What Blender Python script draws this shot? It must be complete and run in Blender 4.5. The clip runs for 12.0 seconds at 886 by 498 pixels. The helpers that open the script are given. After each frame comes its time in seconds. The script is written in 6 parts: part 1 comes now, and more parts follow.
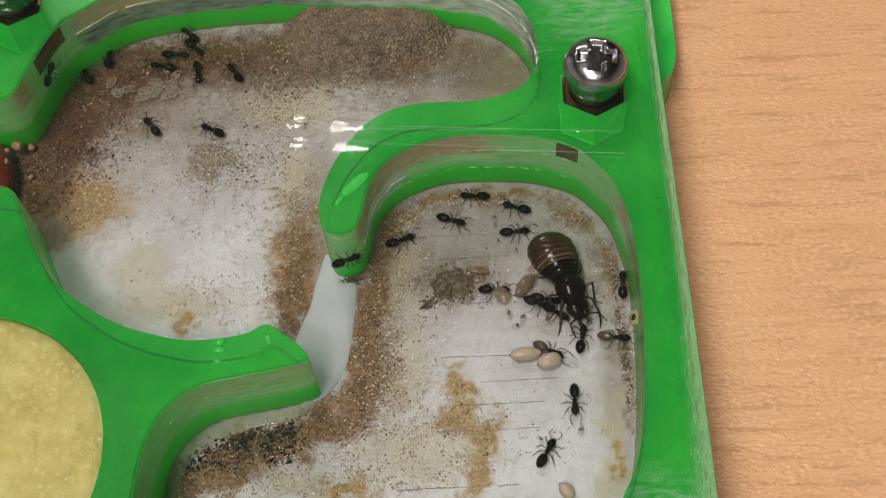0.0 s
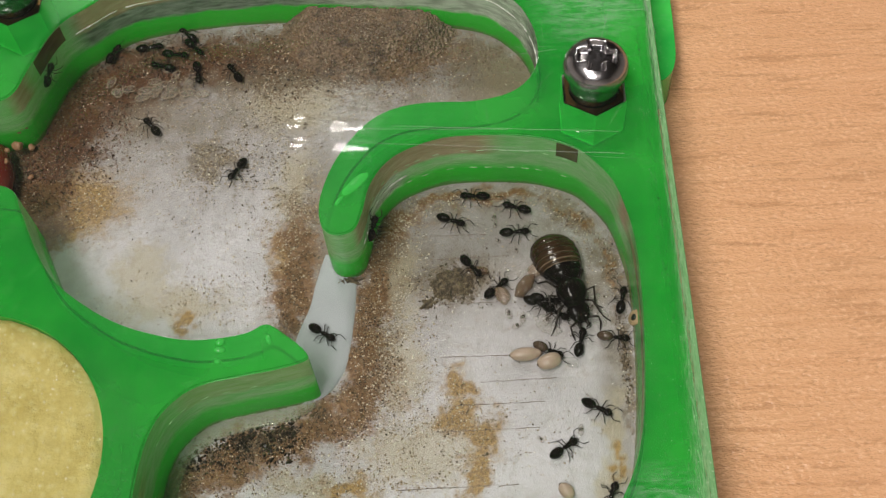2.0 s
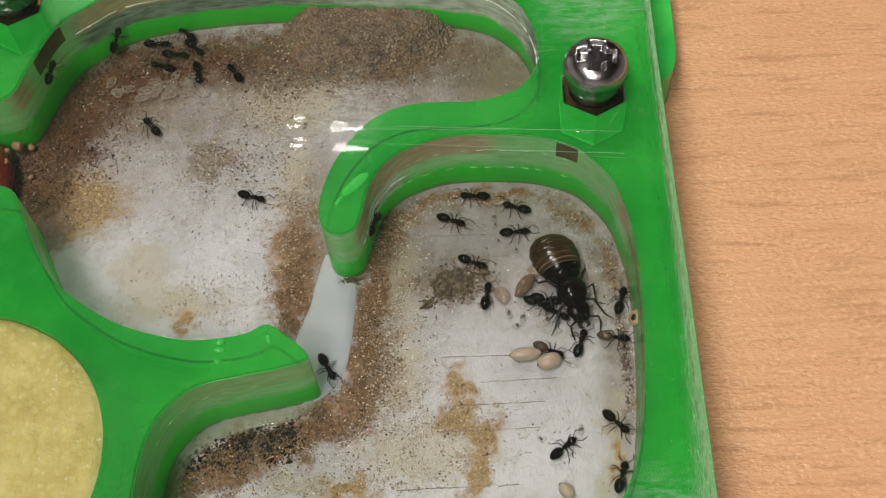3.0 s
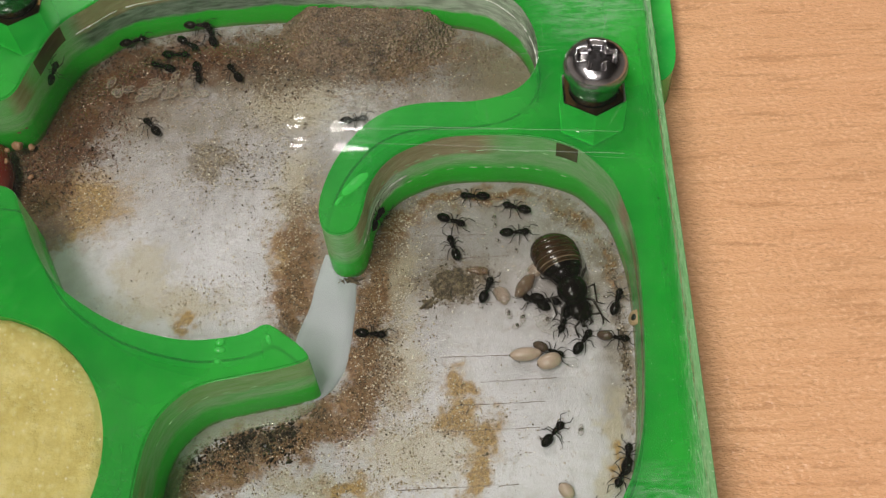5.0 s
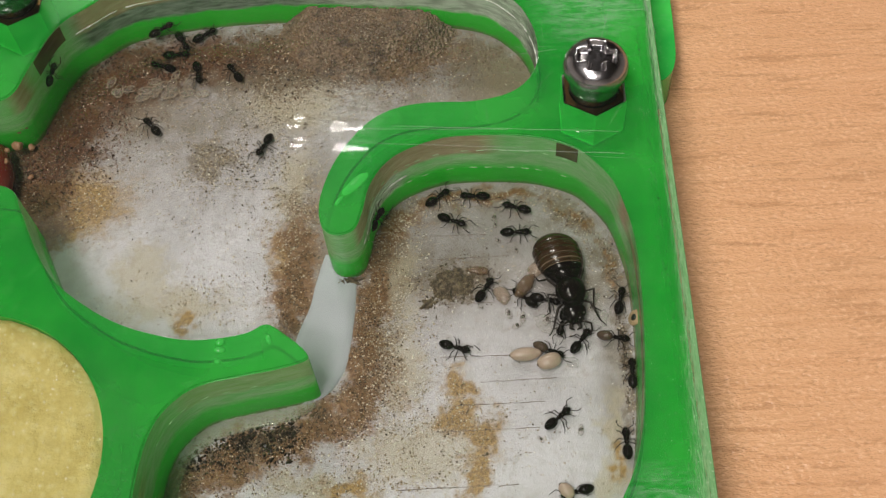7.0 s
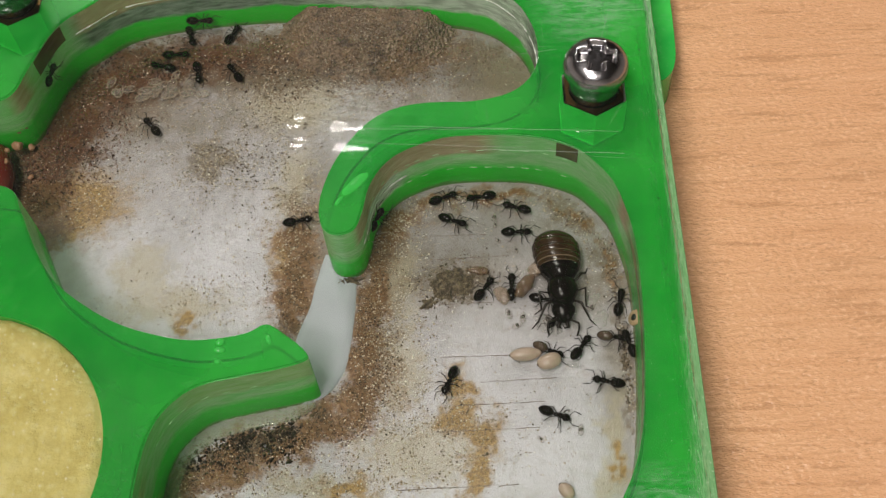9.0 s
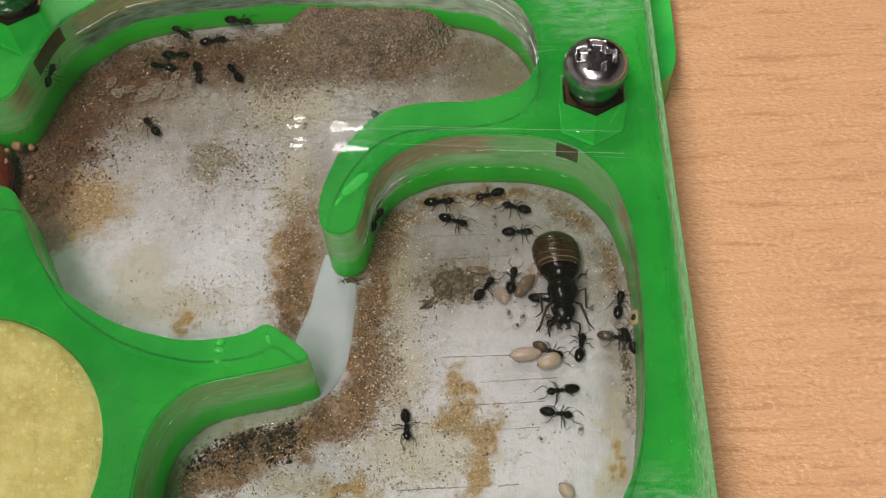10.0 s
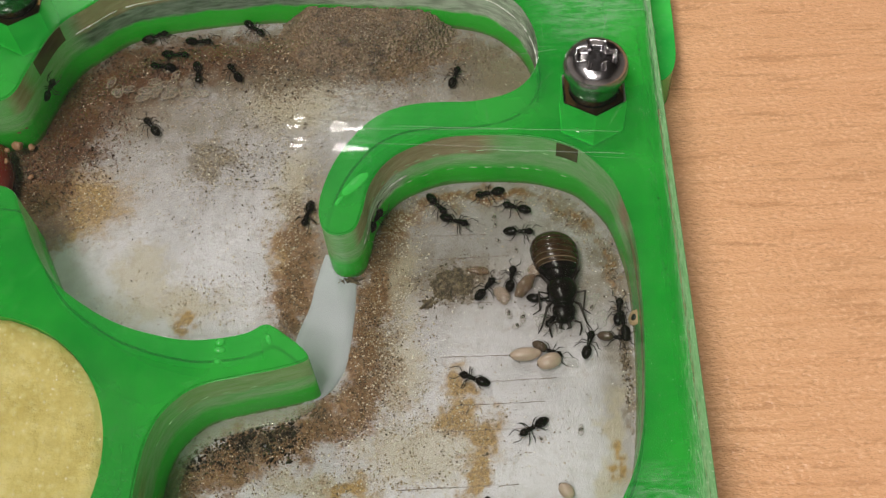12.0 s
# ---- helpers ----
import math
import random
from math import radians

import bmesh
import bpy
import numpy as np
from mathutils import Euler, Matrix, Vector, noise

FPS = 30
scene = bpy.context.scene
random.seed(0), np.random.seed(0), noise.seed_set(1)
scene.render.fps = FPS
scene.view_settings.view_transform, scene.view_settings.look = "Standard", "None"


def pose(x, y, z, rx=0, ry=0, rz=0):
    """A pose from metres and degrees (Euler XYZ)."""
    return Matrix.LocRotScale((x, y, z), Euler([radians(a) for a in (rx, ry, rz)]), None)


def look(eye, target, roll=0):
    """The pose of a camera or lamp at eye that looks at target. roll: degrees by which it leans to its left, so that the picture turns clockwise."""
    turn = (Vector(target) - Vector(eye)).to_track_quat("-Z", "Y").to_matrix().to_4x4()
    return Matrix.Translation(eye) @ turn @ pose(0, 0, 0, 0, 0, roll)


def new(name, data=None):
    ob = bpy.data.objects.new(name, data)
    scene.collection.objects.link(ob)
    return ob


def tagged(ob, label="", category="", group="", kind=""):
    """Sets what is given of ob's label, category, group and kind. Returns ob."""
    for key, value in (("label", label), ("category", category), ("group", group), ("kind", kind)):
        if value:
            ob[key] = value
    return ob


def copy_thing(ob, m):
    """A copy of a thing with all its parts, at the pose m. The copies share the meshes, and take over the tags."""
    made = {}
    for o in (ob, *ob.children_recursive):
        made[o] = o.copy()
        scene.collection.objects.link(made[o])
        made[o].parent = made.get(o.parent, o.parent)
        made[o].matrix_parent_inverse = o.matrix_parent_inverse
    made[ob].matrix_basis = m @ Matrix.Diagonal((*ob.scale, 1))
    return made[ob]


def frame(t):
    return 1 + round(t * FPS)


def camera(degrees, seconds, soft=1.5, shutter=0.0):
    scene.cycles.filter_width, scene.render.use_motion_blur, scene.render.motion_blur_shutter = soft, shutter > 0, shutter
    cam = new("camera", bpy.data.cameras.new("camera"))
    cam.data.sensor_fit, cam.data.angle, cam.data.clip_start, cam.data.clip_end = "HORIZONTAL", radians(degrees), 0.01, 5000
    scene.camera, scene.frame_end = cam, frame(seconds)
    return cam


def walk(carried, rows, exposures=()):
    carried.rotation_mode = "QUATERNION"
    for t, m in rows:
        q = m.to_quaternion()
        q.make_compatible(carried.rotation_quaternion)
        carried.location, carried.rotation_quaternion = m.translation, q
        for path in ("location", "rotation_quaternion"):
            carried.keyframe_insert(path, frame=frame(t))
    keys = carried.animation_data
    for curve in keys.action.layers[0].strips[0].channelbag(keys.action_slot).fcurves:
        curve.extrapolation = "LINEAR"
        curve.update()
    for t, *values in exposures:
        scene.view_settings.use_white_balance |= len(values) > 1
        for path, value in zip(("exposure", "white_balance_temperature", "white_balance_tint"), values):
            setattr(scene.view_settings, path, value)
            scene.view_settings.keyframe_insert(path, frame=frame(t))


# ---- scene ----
# Everything below is laid out in millimetres and scaled once by MM.
MM = 0.001
FLOOR_Z, FRAME_Z, COVER_Z = 3.0, 10.5, 13.1


# ---- camera ----
cam = camera(42.8, 12.0, soft=1.3)
CAM_AXES = Matrix(((0.99875, 0.03024, 0.03974), (-0.00538, 0.85627, -0.51650), (-0.04965, 0.51564, 0.85536)))
CAM_POSE = Matrix.Translation((0.004063, -0.052803, 0.090446)) @ CAM_AXES.to_quaternion().to_matrix().to_4x4()
walk(cam, [(0, CAM_POSE), (12, CAM_POSE)])


# ---- light ----
world = bpy.data.worlds.new("room_air")
scene.world = world
world.use_nodes = True
world.node_tree.nodes["Background"].inputs[0].default_value = (1.0, 0.93, 0.85, 1)
world.node_tree.nodes["Background"].inputs[1].default_value = 0.05


def area_lamp(name, x, y, z, sx, sy, watts, tint):
    data = bpy.data.lights.new(name, "AREA")
    data.shape, data.size, data.size_y, data.energy, data.color = "RECTANGLE", sx, sy, watts, tint
    ob = new(name, data)
    ob.matrix_world = look((x, y, z), (x, y, 0))
    return ob


LAMP_TINT = (1.0, 0.94, 0.85)
area_lamp("ceiling_panel_light", -0.55, -0.22, 1.82, 0.45, 0.7, 19, LAMP_TINT)
area_lamp("ceiling_panel_light", -0.36, -1.10, 1.82, 0.6, 0.6, 24, LAMP_TINT)
area_lamp("ceiling_panel_light", -0.70, 2.05, 1.82, 0.5, 0.3, 34, LAMP_TINT)


# ---- materials ----
class Nodes:
    """Short hand for building a node material whose coordinates are millimetres."""

    def __init__(self, name):
        self.mat = bpy.data.materials.new(name)
        self.mat.use_nodes = True
        self.tree = self.mat.node_tree
        self.bsdf = self.tree.nodes["Principled BSDF"]
        self.out = self.tree.nodes["Material Output"]
        tc = self.add("ShaderNodeTexCoord")
        sc = self.vector_math("SCALE")
        sc.inputs["Scale"].default_value = 1000.0
        self.link(tc.outputs["Object"], sc.inputs[0])
        self.mm = sc.outputs[0]

    def add(self, kind):
        return self.tree.nodes.new(kind)

    def vector_math(self, operation):
        n = self.add("ShaderNodeVectorMath")
        n.operation = operation
        return n

    def link(self, a, b):
        self.tree.links.new(a, b)

    def put(self, value, socket):
        if hasattr(value, "is_output"):
            self.link(value, socket)
        elif isinstance(value, (tuple, list)) and len(value) == 3 and socket.type == "RGBA":
            socket.default_value = (*value, 1)
        else:
            socket.default_value = value

    def math(self, op, a, b=0.0, c=0.0, clamp=False):
        n = self.add("ShaderNodeMath")
        n.operation, n.use_clamp = op, clamp
        for i, v in enumerate((a, b, c)):
            self.put(v, n.inputs[i])
        return n.outputs[0]

    def mapped(self, scale=(1, 1, 1), shift=(0, 0, 0), turn=0.0):
        n = self.add("ShaderNodeMapping")
        n.inputs["Location"].default_value = shift
        n.inputs["Rotation"].default_value = (0, 0, radians(turn))
        n.inputs["Scale"].default_value = scale
        self.link(self.mm, n.inputs[0])
        return n.outputs[0]

    def noise(self, scale, detail=4.0, rough=0.55, vec=None):
        n = self.add("ShaderNodeTexNoise")
        n.inputs["Scale"].default_value, n.inputs["Detail"].default_value = scale, detail
        n.inputs["Roughness"].default_value = rough
        self.link(vec or self.mm, n.inputs["Vector"])
        return n.outputs[0]

    def voronoi(self, scale, vec=None, feature="F1"):
        n = self.add("ShaderNodeTexVoronoi")
        n.feature = feature
        n.inputs["Scale"].default_value = scale
        self.link(vec or self.mm, n.inputs["Vector"])
        return n

    def step(self, v, lo, hi):
        n = self.add("ShaderNodeMapRange")
        n.interpolation_type = "SMOOTHSTEP"
        self.put(v, n.inputs[0])
        n.inputs[1].default_value, n.inputs[2].default_value = lo, hi
        return n.outputs[0]

    def mix(self, fac, a, b, blend="MIX"):
        n = self.add("ShaderNodeMix")
        n.data_type, n.blend_type = "RGBA", blend
        self.put(fac, n.inputs[0])
        self.put(a, n.inputs[6])
        self.put(b, n.inputs[7])
        return n.outputs[2]

    def ramp(self, fac, stops):
        n = self.add("ShaderNodeValToRGB")
        while len(n.color_ramp.elements) < len(stops):
            n.color_ramp.elements.new(0.5)
        for e, (p, c) in zip(n.color_ramp.elements, stops):
            e.position, e.color = p, (*c, 1)
        self.link(fac, n.inputs[0])
        return n.outputs[0]

    def bump(self, height, strength=0.3, dist=0.05):
        n = self.add("ShaderNodeBump")
        n.inputs["Strength"].default_value, n.inputs["Distance"].default_value = strength, dist * MM
        self.link(height, n.inputs["Height"])
        self.link(n.outputs[0], self.bsdf.inputs["Normal"])
        return n.outputs[0]

    def set(self, color=None, rough=None, metal=None, **more):
        b = self.bsdf.inputs
        for key, v in (("Base Color", color), ("Roughness", rough), ("Metallic", metal), *((k.replace("_", " "), v) for k, v in more.items())):
            if v is not None:
                self.put(v, b[key])
        return self.mat


OCHRE = [(-34.3, 6.0, 4.4, 3.5, 10), (-35.0, 3.6, 1.6, 2.0, 0), (1.3, -13.6, 1.2, 1.5, 30), (1.4, -16.5, 1.9, 1.5, 0), (3.2, -17.9, 1.4, 2.0, 20), (2.7, -21.3, 1.0, 2.4, -10), (14.2, -20.6, 0.45, 1.6, 0), (-22.9, -6.7, 0.9, 1.1, 0), (-8.0, -22.5, 1.8, 0.9, 0), (-14.1, -0.0, 1.6, 2.4, 0)]
BANKS_LEFT = [(-43.0, 13.9, 3.4, 5.4, -15, 0.6), (-37.1, 14.4, 4.2, 6.8, -20, 0.7), (-38.4, 7.6, 2.9, 5.8, -8, 0.6), (-37.2, 3.6, 2.3, 3.6, -25, 0.6), (-33.9, 20.6, 6.9, 3.5, 15, 0.7), (-26.1, 23.3, 9.9, 2.8, 3, 0.6), (-8.2, 25.0, 8.7, 3.4, 0, 0.5)]
BANKS_PASSAGE = [(-13.1, -3.0, 1.7, 6.1, -5, 0.8), (-12.6, -6.3, 1.0, 2.6, -10, 0.8), (-13.1, 1.1, 1.8, 3.6, -5, 0.6), (-6.35, -5.0, 1.45, 6.5, -4, 0.9), (-6.9, -11.0, 1.6, 4.3, -12, 0.8), (-7.6, -14.9, 2.4, 3.6, -40, 0.8), (-12.0, -17.7, 4.5, 1.7, 22, 0.8), (-17.9, -20.0, 4.7, 2.2, 28, 0.8), (-22.6, -22.3, 3.2, 2.1, 30, 0.7), (-4.3, 2.6, 2.6, 1.4, 48, 0.6)]
BANKS_RIM = [(0.3, 5.4, 3.2, 0.6, 14, 0.35), (5.1, 5.4, 3.7, 0.6, 0, 0.35), (11.7, 3.0, 2.2, 0.35, -40, 0.35), (14.9, -2.2, 0.3, 2.6, 18, 0.35)]
GREY = [(-37.9, 12.3, 4.5, 7.7, -15), (-32.9, 21.7, 8.1, 3.1, 15), (-12.7, 23.3, 10.4, 4.1, 0), (2.6, 22.8, 4.2, 2.2, 0), (5.6, 19.0, 4.5, 4.2, 0), (-17.2, 20.9, 6.3, 2.9, 0), (1.0, -3.6, 3.2, 2.3, 15), (-22.2, 10.7, 2.5, 2.7, 0), (-29.9, 16.8, 3.4, 2.8, 0), (-17.9, 22.8, 4.6, 4.5, 0), (-16.2, -18.5, 2.8, 1.1, 10), (-4.8, 0.8, 2.1, 1.8, 40), (4.0, 5.4, 5.8, 0.9, 4), (11.7, 3.0, 2.6, 1.4, -45), (15.1, -2.8, 1.2, 3.5, 15), (15.6, -12.2, 0.4, 6.8, 2)]
CLUMPS = [(-15.5, -17.7, 2.6, 0.8, 10, 260), (-13.0, -17.3, 1.0, 0.6, 0, 90), (-16.6, -18.9, 2.3, 1.0, 15, 140), (-10.3, -15.9, 0.6, 0.5, 0, 30), (-13.3, -19.0, 1.9, 1.0, 20, 60), (-20.3, -19.6, 1.9, 1.2, 30, 60)]
# shade over the dirty floor near the walls, painted as a dark tint
SHADE = [(5.0, 19.5, 9.0, 9.0, 0), (5.0, 5.4, 11.0, 2.6, 0), (-25.4, 18.2, 18.7, 9.6, 0), (-8.0, 19.4, 16.9, 6.5, 0), (4.5, 4.2, 13.5, 4.4, 0), (0.8, -1.7, 10.1, 5.3, 0), (-11.6, 1.7, 3.1, 12.2, 0), (13.9, -2.2, 3.0, 7.6, 0), (14.8, -11.6, 1.7, 9.0, 0), (10.8, -2.7, 5.5, 6.4, 0)]
# the first patch paints tan shade at the far chamber's end
BEIGE = [(6.4, 19.0, 3.6, 4.5, 0), (14.1, -19.0, 1.3, 5.5, -3), (13.6, -22.5, 1.6, 2.6, -10), (-14.1, 7.4, 2.1, 4.8, -5), (-2.1, -19.3, 5.5, 3.4, 0), (-4.1, -11.6, 2.9, 5.3, 0), (-24.4, -5.0, 6.1, 2.3, 0), (-14.7, 17.6, 5.1, 4.3, 0), (-10.3, -22.4, 5.5, 1.9, 0), (-27.4, -1.4, 3.1, 3.5, 0), (-4.3, -3.3, 2.5, 4.6, 0)]
COARSE = [(-42.6, 14.6, 2.3, 4.1, -5, 225), (-16.3, 24.2, 2.3, 3.8, 0, 900), (0.5, 23.9, 2.3, 2.2, 0, 400), (-6.3, 20.8, 4.5, 1.4, 0, 900), (-12.8, 23.7, 9.8, 3.8, 0, 2500), (-13.1, -3.6, 1.5, 6.1, -5, 2200), (-6.4, -6.7, 1.2, 6.5, -8, 2200), (-6.7, -13.6, 1.7, 3.9, -25, 1600), (-11.5, -17.3, 4.2, 1.7, 25, 1800), (-17.9, -19.9, 4.2, 1.9, 30, 1600), (-22.3, -22.2, 2.8, 1.9, 30, 900), (-36.2, 13.6, 4.5, 6.1, -20, 250), (-38.5, 7.7, 2.2, 4.5, -10, 225), (-33.3, 20.6, 6.4, 2.9, 15, 200), (-26.1, 23.2, 9.9, 2.4, 3, 180), (4.6, 22.5, 4.0, 2.4, 0, 160), (6.6, 15.6, 1.2, 2.2, -30, 120)]
FINE = [(-18.8, 19.9, 12.5, 5.1, 0, 1500), (-8.0, 18.0, 14.6, 3.6, 0, 800), (-18.6, 10.9, 8.7, 8.0, 0, 1500), (-22.2, 10.7, 2.7, 2.7, 0, 500), (-26.0, 7.9, 9.8, 7.7, 0, 400), (-22.9, -5.0, 8.1, 3.4, 10, 700), (-13.9, 4.9, 2.6, 5.7, -5, 900), (-2.1, -18.8, 6.5, 4.4, 0, 700), (-4.6, -10.0, 2.9, 6.5, -2, 1200), (-8.5, -22.0, 6.4, 1.4, 0, 500), (-1.2, -16.3, 4.2, 4.5, 0, 120), (4.0, 5.4, 6.3, 1.0, 4, 500), (11.7, 3.0, 3.1, 1.5, -40, 200), (15.1, -2.8, 1.3, 4.0, 15, 120), (15.6, -12.2, 0.4, 7.3, 2, 200), (5.8, -2.5, 9.0, 8.2, 0, 250), (7.6, -17.6, 7.4, 5.0, 0, 200), (1.6, -16.2, 2.1, 4.0, 30, 220), (-33.2, 5.6, 3.0, 3.1, 10, 220), (-3.8, 2.6, 3.1, 2.5, 45, 700), (-4.3, -3.3, 2.5, 4.6, -2, 500)]
DARK = [(-22.0, 8.0, 9.0, 7.5, 0, 90), (-15.5, 14.0, 6.5, 6.0, 0, 260), (-30.0, 12.0, 5.0, 6.0, 0, 50), (-1.5, -18.5, 5.5, 4.0, 0, 90), (-29.0, 22.6, 8.5, 2.4, 6, 600), (-18.0, 9.0, 2.5, 4.5, 0, 110), (-6.6, -9.0, 1.2, 8.0, -6, 220), (-13.2, -3.0, 1.3, 6.0, -5, 160), (-38.0, 13.0, 4.0, 7.0, -15, 700), (-12.7, 22.6, 10.3, 3.0, 0, 900), (1.0, -3.7, 2.7, 2.0, 15, 700), (-14.8, -18.0, 3.3, 0.9, 12, 700), (-17.1, -18.9, 2.8, 1.3, 15, 500), (-10.2, -15.9, 0.7, 0.6, 0, 60), (3.9, 22.5, 4.5, 3.0, 0, 150), (7.4, 15.2, 0.7, 1.8, -30, 120), (-21.9, 10.3, 2.2, 2.3, 0, 150), (-30.4, 24.9, 7.1, 1.9, 10, 500), (-36.8, 8.3, 2.0, 5.8, -10, 140), (11.7, 3.0, 2.6, 1.1, -40, 120), (15.1, -2.8, 1.0, 4.0, 15, 130), (15.45, -12.2, 0.35, 7.9, 2, 650)]
SOIL = [(-37.6, 12.8, 4.2, 6.6, -15, 900), (-40.5, 14.5, 2.6, 4.0, -5, 350), (-33.0, 21.0, 6.8, 2.9, 15, 650), (-25.0, 23.6, 9.0, 2.2, 3, 420), (-15.0, 20.6, 6.0, 2.2, 0, 260)]
DAMP_SAND = [(-42.6, 14.6, 2.3, 4.1, -5, 675), (-36.2, 13.6, 4.5, 6.1, -20, 1950), (-38.5, 7.7, 2.2, 4.5, -10, 675), (-33.3, 20.6, 6.4, 2.9, 15, 1200), (-26.1, 23.2, 9.9, 2.4, 3, 1125)]
DAMP = [(-42.6, 14.6, 3.4, 6.1, -5), (-35.2, 14.3, 7.9, 7.5, 70), (-30.5, 21.2, 10.4, 5.1, 10), (-20.9, 23.7, 11.6, 4.5, 0)]


def wood_laminate():
    n = Nodes("beech_laminate")
    fine = n.noise(1.0, 5, 0.6, n.mapped((0.07, 1.3, 1), turn=1.5))
    dash = n.noise(1.0, 3, 0.6, n.mapped((0.12, 1.0, 1), (31, 7, 0), turn=1.5))
    broad = n.noise(0.05, 2, 0.5, n.mapped((0.4, 1.6, 1)))
    base = n.mix(n.step(fine, 0.3, 0.75), (0.705, 0.378, 0.207), (0.775, 0.442, 0.256))
    base = n.mix(n.math("MULTIPLY", n.step(dash, 0.54, 0.67), 0.5), base, (0.44, 0.215, 0.105))
    base = n.mix(n.step(broad, 0.3, 0.7), base, n.mix(0.3, base, (0.66, 0.38, 0.21)))
    relief = n.noise(1.0, 2, 0.6, n.mapped((1.7, 3.2, 1), (5, 3, 0), turn=-8))
    # sparkle and shade of the fine relief, painted as pale and dark flecks
    base = n.mix(n.math("MULTIPLY", n.math("MULTIPLY", n.step(relief, 0.54, 0.66), n.step(n.noise(0.25, 4, 0.7), 0.30, 0.60)), 0.55), base, (0.92, 0.58, 0.36))
    base = n.mix(n.math("MULTIPLY", n.math("MULTIPLY", n.step(relief, 0.46, 0.35), n.step(n.noise(0.3, 4, 0.7, n.mapped((0.6, 1.4, 1), (9, 4, 0))), 0.32, 0.58)), 0.45), base, (0.48, 0.25, 0.125))
    n.bump(relief, 0.8, 0.22)
    return n.set(base, 0.30)


def green_acrylic(name="green_acrylic", clarity=0.0):
    n = Nodes(name)
    cloud = n.noise(0.12, 3)
    specks = n.step(n.voronoi(0.9).outputs["Distance"], 0.10, 0.05)
    c = n.mix(n.step(cloud, 0.3, 0.7), (0.026, 0.44, 0.070), (0.075, 0.66, 0.110))
    c = n.mix(n.math("MULTIPLY", n.step(n.noise(1.1, 4, 0.7), 0.5, 0.75), 0.45), c, (0.14, 0.57, 0.18))
    c = n.mix(n.math("MULTIPLY", specks, 0.12), c, (0.25, 0.5, 0.25))
    n.bump(n.noise(0.6, 3), 0.06, 0.1)
    n.set(c, 0.2)
    if clarity:
        clear = n.add("ShaderNodeBsdfTransparent")
        clear.inputs[0].default_value = (0.17, 0.87, 0.26, 1)
        mix = n.add("ShaderNodeMixShader")
        mix.inputs[0].default_value = clarity
        n.link(n.bsdf.outputs[0], mix.inputs[1])
        n.link(clear.outputs[0], mix.inputs[2])
        n.link(mix.outputs[0], n.out.inputs[0])
    return n.mat


def wall_band(name, dark, light, rough, metal=0.0):
    """A polished wall layer."""
    n = Nodes(name)
    streak = n.noise(1.0, 5, 0.65, n.mapped((0.3, 0.3, 1.1)))
    n.bump(streak, 0.25, 0.12)
    return n.set(n.mix(n.step(streak, 0.3, 0.72), dark, light), rough, metal)


